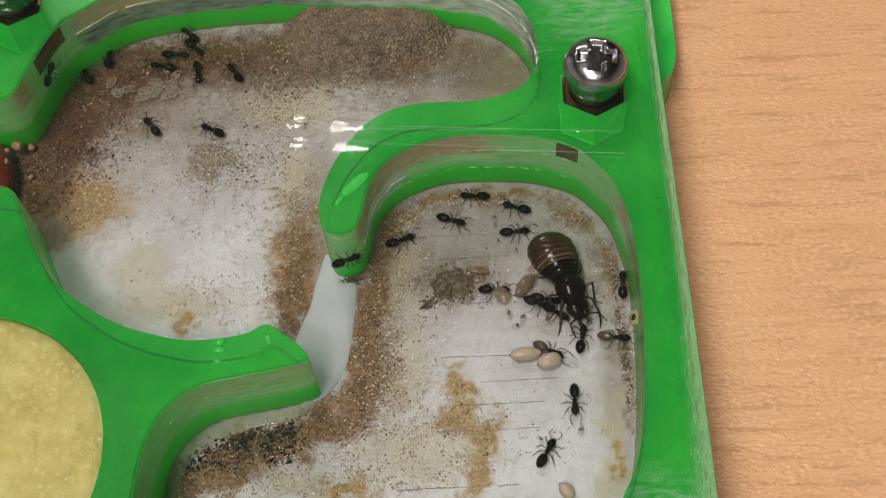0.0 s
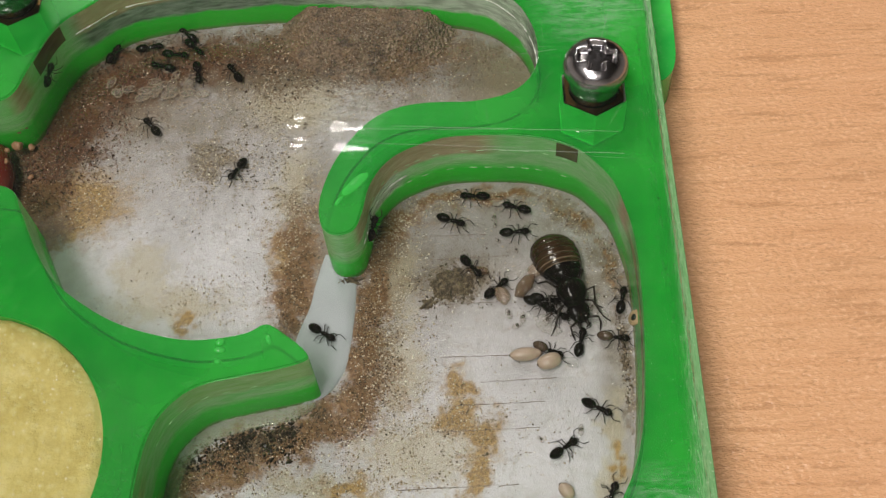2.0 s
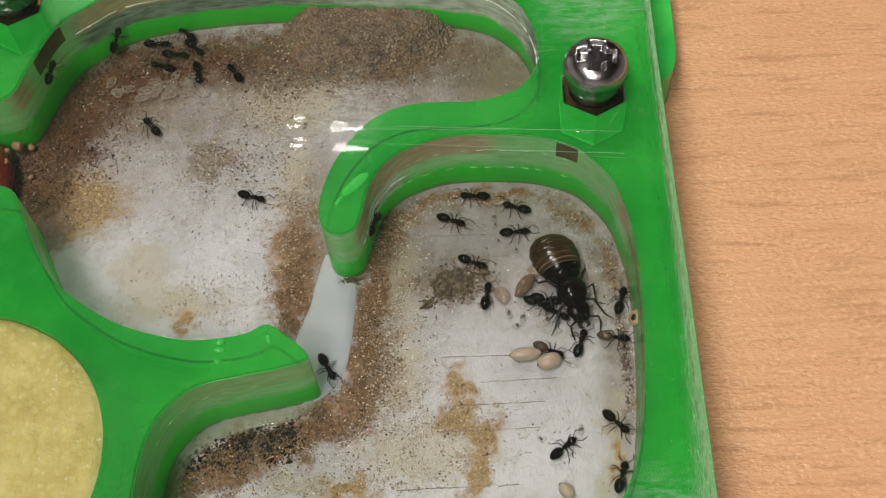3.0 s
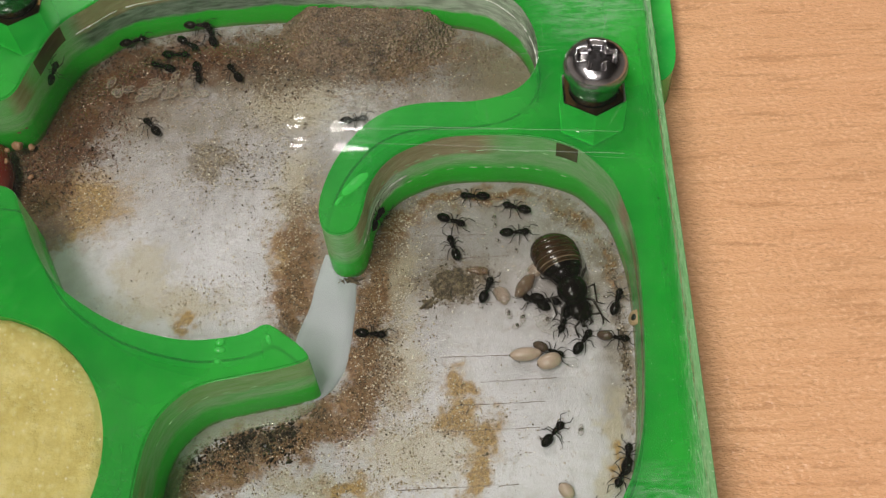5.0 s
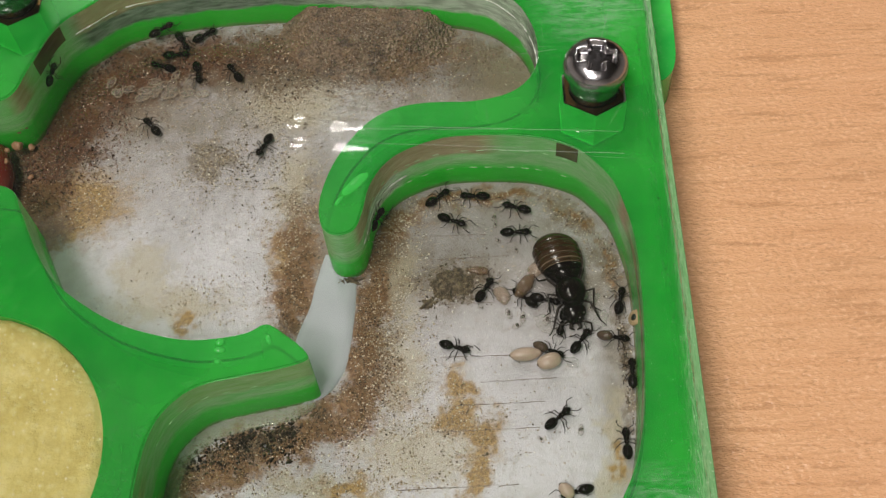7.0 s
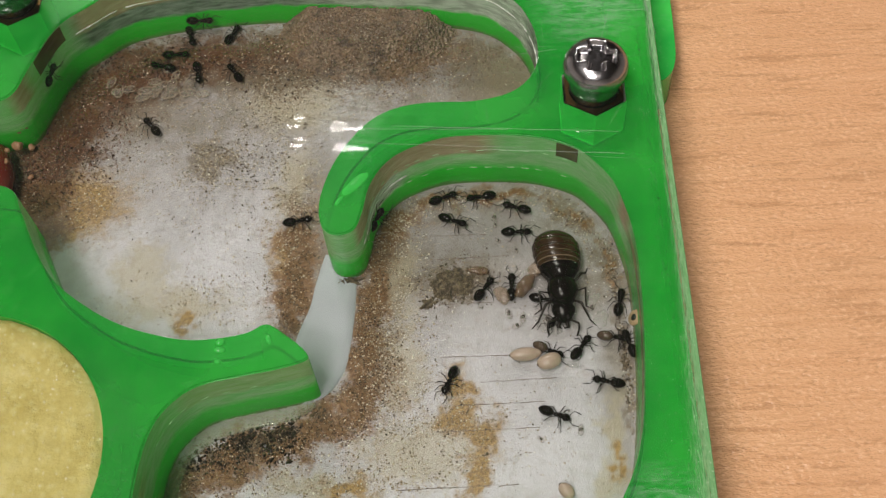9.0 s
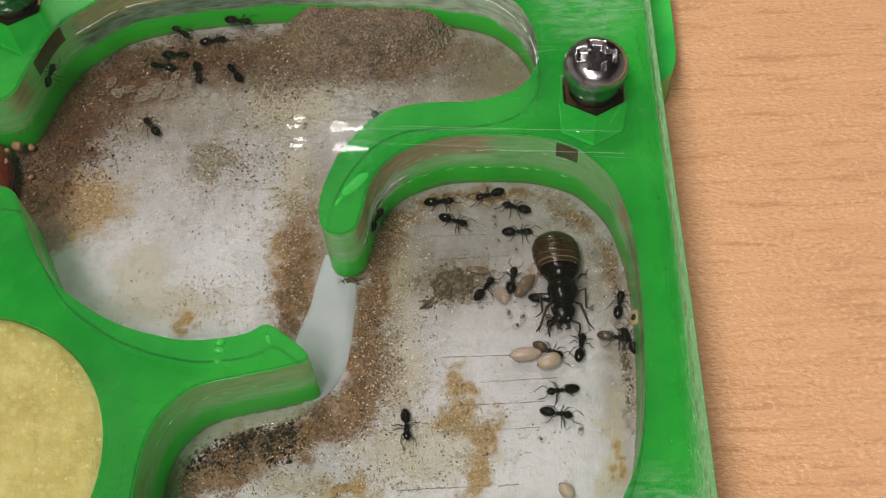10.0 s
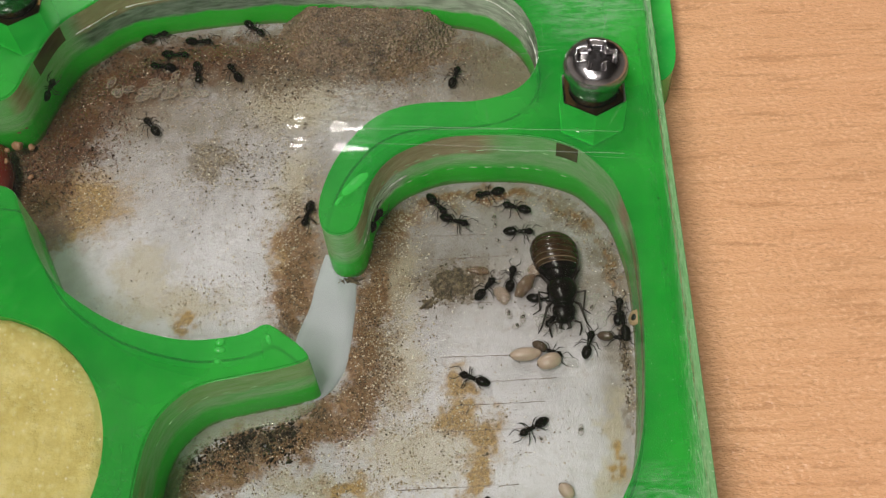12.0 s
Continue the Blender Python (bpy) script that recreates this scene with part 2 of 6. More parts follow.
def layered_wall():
    """Cut acrylic: green below, frosted above; tan stretches and painted rosy, silvery reflections by attribute."""
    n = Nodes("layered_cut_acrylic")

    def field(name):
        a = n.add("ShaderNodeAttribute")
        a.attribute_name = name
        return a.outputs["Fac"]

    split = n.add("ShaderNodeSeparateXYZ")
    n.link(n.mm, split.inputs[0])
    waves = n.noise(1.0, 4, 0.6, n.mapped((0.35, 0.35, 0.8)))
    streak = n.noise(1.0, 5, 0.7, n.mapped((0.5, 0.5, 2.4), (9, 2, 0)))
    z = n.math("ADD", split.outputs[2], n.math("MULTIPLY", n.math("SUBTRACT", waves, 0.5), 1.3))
    # colour by height: olive foot, deep green, then pale
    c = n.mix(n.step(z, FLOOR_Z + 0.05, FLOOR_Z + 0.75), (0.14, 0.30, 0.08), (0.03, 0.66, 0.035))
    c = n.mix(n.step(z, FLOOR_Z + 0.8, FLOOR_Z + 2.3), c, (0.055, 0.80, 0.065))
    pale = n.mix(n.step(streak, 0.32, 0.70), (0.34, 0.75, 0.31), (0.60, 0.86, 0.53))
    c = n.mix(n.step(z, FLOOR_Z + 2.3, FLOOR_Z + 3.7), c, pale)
    # silvery and rosy reflections and a bright highlight, painted into the colour
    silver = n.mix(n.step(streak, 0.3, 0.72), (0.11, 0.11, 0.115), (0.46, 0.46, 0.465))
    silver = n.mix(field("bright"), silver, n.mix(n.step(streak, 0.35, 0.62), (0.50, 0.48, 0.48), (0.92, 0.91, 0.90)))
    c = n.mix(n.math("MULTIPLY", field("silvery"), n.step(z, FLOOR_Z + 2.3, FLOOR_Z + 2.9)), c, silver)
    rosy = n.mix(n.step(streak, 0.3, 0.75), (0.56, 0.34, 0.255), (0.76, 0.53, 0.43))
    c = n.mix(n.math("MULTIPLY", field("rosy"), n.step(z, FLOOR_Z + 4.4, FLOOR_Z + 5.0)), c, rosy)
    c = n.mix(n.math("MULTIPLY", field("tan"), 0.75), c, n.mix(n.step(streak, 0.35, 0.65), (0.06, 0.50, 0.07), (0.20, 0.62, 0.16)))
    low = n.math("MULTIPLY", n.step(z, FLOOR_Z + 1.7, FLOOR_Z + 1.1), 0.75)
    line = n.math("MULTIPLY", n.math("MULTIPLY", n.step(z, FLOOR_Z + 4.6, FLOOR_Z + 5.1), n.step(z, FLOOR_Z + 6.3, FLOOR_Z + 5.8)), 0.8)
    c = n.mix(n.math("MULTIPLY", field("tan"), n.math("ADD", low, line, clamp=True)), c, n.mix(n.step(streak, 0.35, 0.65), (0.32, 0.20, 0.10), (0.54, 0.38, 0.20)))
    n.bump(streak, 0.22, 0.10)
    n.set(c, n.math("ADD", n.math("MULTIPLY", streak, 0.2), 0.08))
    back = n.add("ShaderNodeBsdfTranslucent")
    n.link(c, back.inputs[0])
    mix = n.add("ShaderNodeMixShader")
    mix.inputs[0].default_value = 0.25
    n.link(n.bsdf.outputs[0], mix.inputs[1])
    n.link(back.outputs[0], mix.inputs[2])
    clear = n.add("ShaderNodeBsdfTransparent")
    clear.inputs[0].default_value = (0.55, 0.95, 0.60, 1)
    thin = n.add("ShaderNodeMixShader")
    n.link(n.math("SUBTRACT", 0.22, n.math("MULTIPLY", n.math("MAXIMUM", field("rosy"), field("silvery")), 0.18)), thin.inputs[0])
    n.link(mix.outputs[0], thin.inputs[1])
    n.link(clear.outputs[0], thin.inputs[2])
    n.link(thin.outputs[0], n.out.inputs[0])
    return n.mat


def clear_acrylic():
    n = Nodes("clear_acrylic")
    fres = n.add("ShaderNodeFresnel")
    fres.inputs["IOR"].default_value = 1.49
    gloss = n.add("ShaderNodeBsdfGlossy")
    gloss.inputs["Roughness"].default_value = 0.018
    clear = n.add("ShaderNodeBsdfTransparent")
    clear.inputs[0].default_value = (0.985, 0.99, 0.985, 1)
    mix = n.add("ShaderNodeMixShader")
    n.link(fres.outputs[0], mix.inputs[0])
    n.link(clear.outputs[0], mix.inputs[1])
    n.link(gloss.outputs[0], mix.inputs[2])
    # hazy ceiling reflection on the dusty cover, painted as pale diffuse spots
    haze = 0.004
    haze_noise = n.noise(1.0, 5, 0.7, n.mapped((0.5, 1.6, 1), turn=20))
    for x, y, r in ((14.0, 21.0, 7.0), (16.0, -27.5, 4.0), (-8.0, 9.0, 5.0)):
        d = n.vector_math("DISTANCE")
        n.link(n.mm, d.inputs[0])
        d.inputs[1].default_value = (x, y, COVER_Z)
        haze = n.math("ADD", haze, n.math("MULTIPLY", n.step(d.outputs["Value"], r, r * 0.2), n.math("MULTIPLY", n.step(haze_noise, 0.36, 0.72), 0.22)))
    haze_tint = n.add("ShaderNodeBsdfDiffuse")
    haze_tint.inputs[0].default_value = (0.72, 0.80, 0.78, 1)
    painted_light = n.add("ShaderNodeMixShader")
    n.put(haze, painted_light.inputs[0])
    n.link(mix.outputs[0], painted_light.inputs[1])
    n.link(haze_tint.outputs[0], painted_light.inputs[2])
    n.link(painted_light.outputs[0], n.out.inputs[0])
    return n.mat


def frosted_edge():
    """Sawn acrylic: streaky frost that thins out inwards over the attribute 'frost'."""
    n = Nodes("frosted_acrylic_edge")
    a = n.add("ShaderNodeAttribute")
    a.attribute_name = "frost"
    streak = n.noise(1.0, 5, 0.7, n.mapped((9.0, 1.0, 3), turn=1.5))
    nick = n.noise(1.0, 4, 0.75, n.mapped((2.6, 2.4, 1), (3, 8, 0)))
    c = n.ramp(streak, [(0.3, (0.12, 0.40, 0.14)), (0.52, (0.21, 0.48, 0.21)), (0.74, (0.36, 0.58, 0.33))])
    c = n.mix(n.math("MULTIPLY", n.step(nick, 0.57, 0.72), 0.6), c, (0.72, 0.84, 0.68))
    n.bump(n.math("ADD", streak, nick), 0.5, 0.1)
    n.set(c, 0.3)
    clear = n.add("ShaderNodeBsdfTransparent")
    mix = n.add("ShaderNodeMixShader")
    edge = n.math("ADD", a.outputs["Fac"], n.math("MULTIPLY", n.math("SUBTRACT", streak, 0.5), 0.9))
    n.link(n.math("MULTIPLY", n.step(edge, 0.15, 0.85), 0.72), mix.inputs[0])
    n.link(clear.outputs[0], mix.inputs[1])
    n.link(n.bsdf.outputs[0], mix.inputs[2])
    n.link(mix.outputs[0], n.out.inputs[0])
    return n.mat


def white_plate():
    n = Nodes("stained_white_plastic")

    def field(name):
        a = n.add("ShaderNodeAttribute")
        a.attribute_name = name
        return a.outputs["Fac"]

    grain = n.noise(2.2, 5, 0.75)
    speck = n.noise(3.4, 4, 0.75)
    c = n.mix(n.step(n.noise(0.13, 3), 0.3, 0.7), (0.456, 0.446, 0.484), (0.598, 0.585, 0.643))
    c = n.mix(n.math("MULTIPLY", n.step(n.noise(1.5, 5, 0.8), 0.56, 0.72), 0.42), c, (0.74, 0.74, 0.77))
    c = n.mix(n.math("MULTIPLY", n.step(n.noise(0.9, 4, 0.7), 0.50, 0.36), 0.28), c, (0.33, 0.32, 0.30))
    c = n.mix(n.math("MULTIPLY", n.step(speck, 0.62, 0.72), 0.6), c, (0.16, 0.12, 0.08))
    # floor shade, painted in as a smooth dark tint
    c = n.mix(n.math("MULTIPLY", field("painted_light"), n.math("ADD", n.math("MULTIPLY", n.noise(0.5, 4), 1.1), 0.25)), c, (0.20, 0.172, 0.142))
    jitter = n.math("MULTIPLY", n.math("SUBTRACT", grain, 0.5), 1.5)
    for name, tint, amount, lo, hi, mess in (("beige", (0.40, 0.345, 0.225), 0.6, 0.30, 1.0, 0.6), ("grey", (0.17, 0.135, 0.095), 0.75, 0.30, 0.85, 0.7), ("ochre", n.ramp(speck, [(0.34, (0.15, 0.082, 0.020)), (0.5, (0.31, 0.184, 0.048)), (0.66, (0.42, 0.275, 0.092))]), 0.9, 0.10, 0.85, 0.5)):
        mask = n.step(n.math("ADD", field(name), n.math("MULTIPLY", jitter, mess)), lo, hi)
        c = n.mix(n.math("MULTIPLY", mask, amount), c, tint)
    deep = n.step(n.math("ADD", field("sand"), n.math("MULTIPLY", n.math("SUBTRACT", n.noise(0.7, 4, 0.65), 0.5), 0.7)), 0.35, 0.85)
    wet = n.ramp(speck, [(0.30, (0.06, 0.029, 0.014)), (0.44, (0.18, 0.094, 0.043)), (0.56, (0.25, 0.140, 0.066)), (0.72, (0.40, 0.265, 0.145))])
    wet = n.mix(n.math("MULTIPLY", deep, 0.35), wet, n.mix(0.62, wet, (0.10, 0.052, 0.026)))
    wet = n.mix(n.math("MULTIPLY", field("damp"), 0.95), wet, n.mix(0.70, wet, (0.086, 0.031, 0.017)))
    soft = n.math("ADD", n.math("MULTIPLY", jitter, 0.55), n.math("MULTIPLY", n.math("SUBTRACT", n.noise(0.55, 4, 0.65), 0.5), 0.9))
    c = n.mix(n.step(n.math("ADD", field("sand"), soft), 0.02, 0.92), c, wet)
    n.bump(n.noise(2.5, 5, 0.7), 0.7, 0.14)
    return n.set(c, n.math("ADD", n.math("MULTIPLY", grain, 0.3), 0.14))


def sand(name, stops):
    n = Nodes(name)
    geo = n.add("ShaderNodeNewGeometry")
    return n.set(n.ramp(geo.outputs["Random Per Island"], stops), 0.38)


def plain(name, color, rough, metal=0.0, vary=0.25, scale=3.0, bump=0.1, **more):
    n = Nodes(name)
    dark = tuple(v * (1 - vary) for v in color)
    tex = n.noise(scale, 4, 0.6)
    n.bump(tex, bump, 0.03)
    return n.set(n.mix(tex, dark, color), rough, metal, **more)


def sponge_stuff():
    n = Nodes("yellow_wet_sponge")
    cells = n.voronoi(1.3)
    c = n.ramp(n.noise(0.35, 4), [(0.3, (0.46, 0.385, 0.115)), (0.6, (0.56, 0.485, 0.18)), (0.8, (0.64, 0.58, 0.28))])
    c = n.mix(n.math("MULTIPLY", n.step(cells.outputs["Distance"], 0.5, 0.2), 0.5), c, (0.62, 0.58, 0.27))
    # sparkle of the wet sponge, painted as pale dots
    glint = n.step(n.voronoi(1.9).outputs["Distance"], 0.16, 0.08)
    c = n.mix(n.math("MULTIPLY", glint, n.step(n.noise(0.8), 0.5, 0.6)), c, (0.9, 0.86, 0.62))
    n.bump(n.noise(1.6, 5, 0.7), 0.8, 0.4)
    return n.set(c, 0.25)


M_SHEEN = plain("polished_green_acrylic", (0.06, 0.52, 0.09), 0.07, 0, 0.2, 0.8, 0.15)
M_CORE = green_acrylic("cloudy_green_acrylic", 0.65)
M_TOP = green_acrylic("see_through_green_acrylic", 0.62)
M_WOOD, M_GREEN, M_CLEAR, M_FROST, M_PLATE = wood_laminate(), green_acrylic(), clear_acrylic(), frosted_edge(), white_plate()
M_COARSE = sand("coarse_sand", [(0.0, (0.018, 0.011, 0.007)), (0.26, (0.085, 0.050, 0.027)), (0.32, (0.18, 0.105, 0.055)), (0.90, (0.28, 0.165, 0.088)), (0.94, (0.50, 0.36, 0.23)), (1.0, (0.86, 0.76, 0.62))])
M_GREYSAND = sand("grey_brown_sand", [(0.0, (0.07, 0.052, 0.040)), (0.25, (0.16, 0.118, 0.088)), (0.6, (0.25, 0.188, 0.140)), (0.92, (0.33, 0.255, 0.19)), (1.0, (0.58, 0.50, 0.42))])
M_FINE = sand("fine_sand", [(0.0, (0.10, 0.078, 0.055)), (0.35, (0.28, 0.205, 0.125)), (0.75, (0.46, 0.38, 0.27)), (1.0, (0.80, 0.76, 0.68))])
M_DAMP = sand("damp_sand", [(0.0, (0.010, 0.007, 0.005)), (0.30, (0.045, 0.025, 0.015)), (0.36, (0.100, 0.046, 0.027)), (0.92, (0.20, 0.082, 0.046)), (0.96, (0.42, 0.27, 0.19)), (1.0, (0.75, 0.64, 0.54))])
M_DARK = sand("dark_debris", [(0.0, (0.030, 0.022, 0.015)), (0.4, (0.10, 0.074, 0.048)), (0.75, (0.15, 0.112, 0.075)), (1.0, (0.27, 0.21, 0.14))])
M_SOIL = sand("dark_soil", [(0.0, (0.010, 0.006, 0.004)), (0.6, (0.050, 0.021, 0.012)), (0.95, (0.13, 0.055, 0.031)), (1.0, (0.35, 0.25, 0.18))])
M_CLOD = sand("black_clods", [(0.0, (0.008, 0.006, 0.004)), (0.7, (0.030, 0.022, 0.014)), (1.0, (0.12, 0.085, 0.05))])
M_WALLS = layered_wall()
M_RIM = wall_band("rounded_green_rim", (0.03, 0.42, 0.04), (0.08, 0.52, 0.08), 0.3)
M_POCKET = wall_band("pale_pocket_wall", (0.80, 0.92, 0.75), (0.90, 0.96, 0.86), 0.3)
M_GREEN_GLINT = plain("painted_green_glint", (0.55, 0.80, 0.50), 0.08, 0, 0.3, 2, 0.2)
M_HIGHLIGHT = plain("painted_highlight", (0.90, 0.90, 0.88), 0.15, 0, 0.3, 1.0, 0.4)
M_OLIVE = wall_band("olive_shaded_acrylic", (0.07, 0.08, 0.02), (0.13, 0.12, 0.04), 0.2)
M_BLACK = plain("black_green", (0.002, 0.012, 0.003), 0.5, 0, 0.3, 2, 0.1)
M_TAN = plain("tan_ring", (0.42, 0.30, 0.17), 0.5, 0, 0.2, 2, 0.1)
M_SCRATCH = plain("scratched_acrylic", (0.75, 0.85, 0.78), 0.4, 0, 0.3, 2, 0.3, Alpha=0.15)
M_SPONGE = sponge_stuff()
M_CHROME = plain("worn_chrome", (0.58, 0.56, 0.60), 0.21, 1.0, 0.5, 2.5, 0.2)
M_BRASS = plain("tarnished_brass", (0.15, 0.085, 0.03), 0.36, 1.0, 0.5, 2.0, 0.2)
M_ANT = plain("black_chitin", (0.0066, 0.0036, 0.0021), 0.13, 0, 0.92, 3.5, 0.2, Specular_IOR_Level=0.2)
M_LEG = plain("brown_chitin", (0.013, 0.0075, 0.0042), 0.4, 0, 0.3, 8, 0.1, Specular_IOR_Level=0.3)
M_PALE = plain("stretched_chitin", (0.11, 0.072, 0.05), 0.18, 0, 0.8, 2.2, 0.3)
M_BAND = plain("queen_tergite", (0.062, 0.031, 0.0125), 0.16, 0, 0.95, 0.9, 0.3)
M_MEMBRANE = plain("pale_membrane", (0.24, 0.165, 0.105), 0.15, 0, 0.5, 1.5, 0.2)
M_COCOON = plain("silk_cocoon", (0.58, 0.44, 0.35), 0.34, 0, 0.45, 1.6, 0.6, Alpha=0.88)
M_PUPA = plain("brown_pupa", (0.30, 0.185, 0.11), 0.2, 0, 0.85, 1.6, 0.8, Alpha=0.6)
M_SKIN = plain("pink_pupa", (0.52, 0.36, 0.25), 0.2, 0, 0.5, 1.5, 0.6, Alpha=0.35)
M_LARVA = plain("milky_larva", (0.60, 0.52, 0.44), 0.06, 0, 0.3, 2, 0.05, Alpha=0.16)
M_FOLD = plain("pale_skin_fold", (0.62, 0.50, 0.38), 0.15, 0, 0.3, 2, 0.1, Alpha=0.55)
M_GUT = plain("dark_gut", (0.10, 0.085, 0.075), 0.3, 0, 0.4, 2, 0.1, Alpha=0.6)
M_WALL = plain("room_paint", (0.62, 0.60, 0.57), 0.8, 0, 0.05, 0.01, 0.02)
M_CEILING = plain("grey_ceiling_panels", (0.045, 0.043, 0.04), 0.8, 0, 0.1, 0.01, 0.02)
M_RED = plain("red_plastic", (0.17, 0.022, 0.015), 0.25, 0, 0.3, 1.0, 0.1)


def glow(name, color, strength):
    n = Nodes(name)
    return n.set((0.8, 0.8, 0.8), 0.5, Emission_Color=color, Emission_Strength=strength)


M_BULB = glow("bulb_glow", (1.0, 0.97, 0.93), 26.0)


# ---- mesh helpers ----
def part(name, bm, material, parent=None, label="", smooth=True, mats=()):
    """Links a bmesh laid out in millimetres as one mesh object."""
    if not bm.verts:
        raise ValueError(name)
    bmesh.ops.recalc_face_normals(bm, faces=bm.faces)
    bmesh.ops.scale(bm, vec=(MM, MM, MM), verts=bm.verts)
    me = bpy.data.meshes.new(name)
    for f in bm.faces:
        f.smooth = smooth
    bm.to_mesh(me)
    bm.free()
    for m in (material, *mats):
        me.materials.append(m)
    ob = new(name, me)
    ob.parent = parent
    if label:
        ob["label"] = label
    return ob


def thing(name, label, category, group="", kind="", at=(0, 0, 0)):
    ob = new(name)
    ob.empty_display_size = 0.001
    ob.location = [v * MM for v in at]
    return tagged(ob, label, category, group, kind)


def spline(points, n=6, closed=True):
    p = np.array(points, float)
    out, m = [], len(p)
    for i in range(m if closed else m - 1):
        a, b = p[i - 1] if closed or i else p[0], p[i]
        c, d = p[(i + 1) % m], p[(i + 2) % m] if closed or i + 2 < m else p[-1]
        for k in range(n):
            t = k / n
            out.append(0.5 * (2 * b + (c - a) * t + (2 * a - 5 * b + 4 * c - d) * t * t + (3 * b - a - 3 * c + d) * t ** 3))
    if not closed:
        out.append(p[-1])
    return [tuple(v) for v in out]


def sheet(bm, outer, holes, z, mat=0):
    """A flat face with holes at height z."""
    edges = []
    for ring in (outer, *holes):
        vs = [bm.verts.new((x, y, z)) for x, y in ring]
        edges += [bm.edges.new((vs[i], vs[i - 1])) for i in range(len(vs))]
    made = bmesh.ops.triangle_fill(bm, use_beauty=True, use_dissolve=False, edges=edges)
    for f in made["geom"]:
        if isinstance(f, bmesh.types.BMFace):
            f.material_index = mat


def skirt(bm, ring, levels, closed=True, shrink=()):
    """Upright walls along a ring, through the given heights."""
    rows = [[bm.verts.new((x, y, z)) for x, y in ring] for z in levels]
    n = len(ring)
    for a, b in zip(rows, rows[1:]):
        for i in range(n if closed else n - 1):
            j = (i + 1) % n
            bm.faces.new((a[i], a[j], b[j], b[i]))


def box(bm, x0, y0, z0, x1, y1, z1):
    m = Matrix.Translation(((x0 + x1) / 2, (y0 + y1) / 2, (z0 + z1) / 2)) @ Matrix.Diagonal((x1 - x0, y1 - y0, z1 - z0, 1))
    return bmesh.ops.create_cube(bm, size=1, matrix=m)["verts"]


def blob(bm, c, r, turn=0.0, u=14, v=10, pinch=0.0, pitch=0.0):
    """An egg-shaped body; pinch narrows its front end."""
    m = Matrix.Translation(c) @ Matrix.Rotation(radians(turn), 4, "Z") @ Matrix.Rotation(radians(pitch), 4, "Y")
    vs = bmesh.ops.create_uvsphere(bm, u_segments=u, v_segments=v, radius=1.0)["verts"]
    for q in vs:
        x, y, z = q.co.z, q.co.y, q.co.x
        s = 1 - pinch * x
        q.co = m @ Vector((x * r[0], y * r[1] * s, z * r[2] * s))
    return vs


def tube(bm, pts, radii, sides=6):
    """A round tapering tube through the points."""
    rings = []
    for i, p in enumerate(pts):
        a, b = Vector(pts[max(i - 1, 0)]), Vector(pts[min(i + 1, len(pts) - 1)])
        d = (b - a).normalized()
        s = d.cross(Vector((0, 0, 1)))
        s = s.normalized() if s.length > 1e-4 else Vector((1, 0, 0))
        w = s.cross(d)
        rings.append([bm.verts.new(Vector(p) + radii[i] * (math.cos(k * math.tau / sides) * s + math.sin(k * math.tau / sides) * w)) for k in range(sides)])
    for a, b in zip(rings, rings[1:]):
        for k in range(sides):
            bm.faces.new((a[k], a[(k + 1) % sides], b[(k + 1) % sides], b[k]))
    bm.faces.new(rings[0][::-1])
    bm.faces.new(rings[-1])


def lathe(bm, profile, sides=40, c=(0, 0)):
    """Turns a profile of (radius, height) about the upright axis."""
    rings = [[bm.verts.new((c[0] + r * math.cos(k * math.tau / sides), c[1] + r * math.sin(k * math.tau / sides), z)) for k in range(sides)] for r, z in profile]
    for a, b in zip(rings, rings[1:]):
        for k in range(sides):
            bm.faces.new((a[k], a[(k + 1) % sides], b[(k + 1) % sides], b[k]))
    bm.faces.new(rings[0][::-1])
    bm.faces.new(rings[-1])


# ---- room and table ----
def room():
    for name, b in (("wall_north", (-2500, 2500, -760, 2500, 2600, 1900)), ("wall_south", (-2500, -2600, -760, 2500, -2500, 1900)),
                    ("wall_east", (2500, -2600, -760, 2600, 2600, 1900)), ("wall_west", (-2600, -2600, -760, -2500, 2600, 1900)),
                    ("ceiling", (-2600, -2600, 1900, 2600, 2600, 2000)), ("floor", (-2600, -2600, -860, 2600, 2600, -760))):
        bm = bmesh.new()
        box(bm, *b)
        tagged(part(name, bm, M_CEILING if name in ("ceiling", "wall_north") else M_WALL, smooth=False), "plain painted room surface", name.split("_")[0], kind="structure")
    bm = bmesh.new()
    vs = box(bm, -700, -450, -25, 700, 500, 0)
    bmesh.ops.bevel(bm, geom=list(bm.edges), offset=1.5, segments=2, affect="EDGES")
    table = thing("table", "beech wood laminate tabletop with fine horizontal grain", "table")
    part("tabletop", bm, M_WOOD, table, smooth=False)
    for x in (-640, 640):
        for y in (-400, 450):
            bm = bmesh.new()
            box(bm, x - 25, y - 25, -760, x + 25, y + 25, -25)
            part("leg", bm, M_CHROME, table, smooth=False)


room()


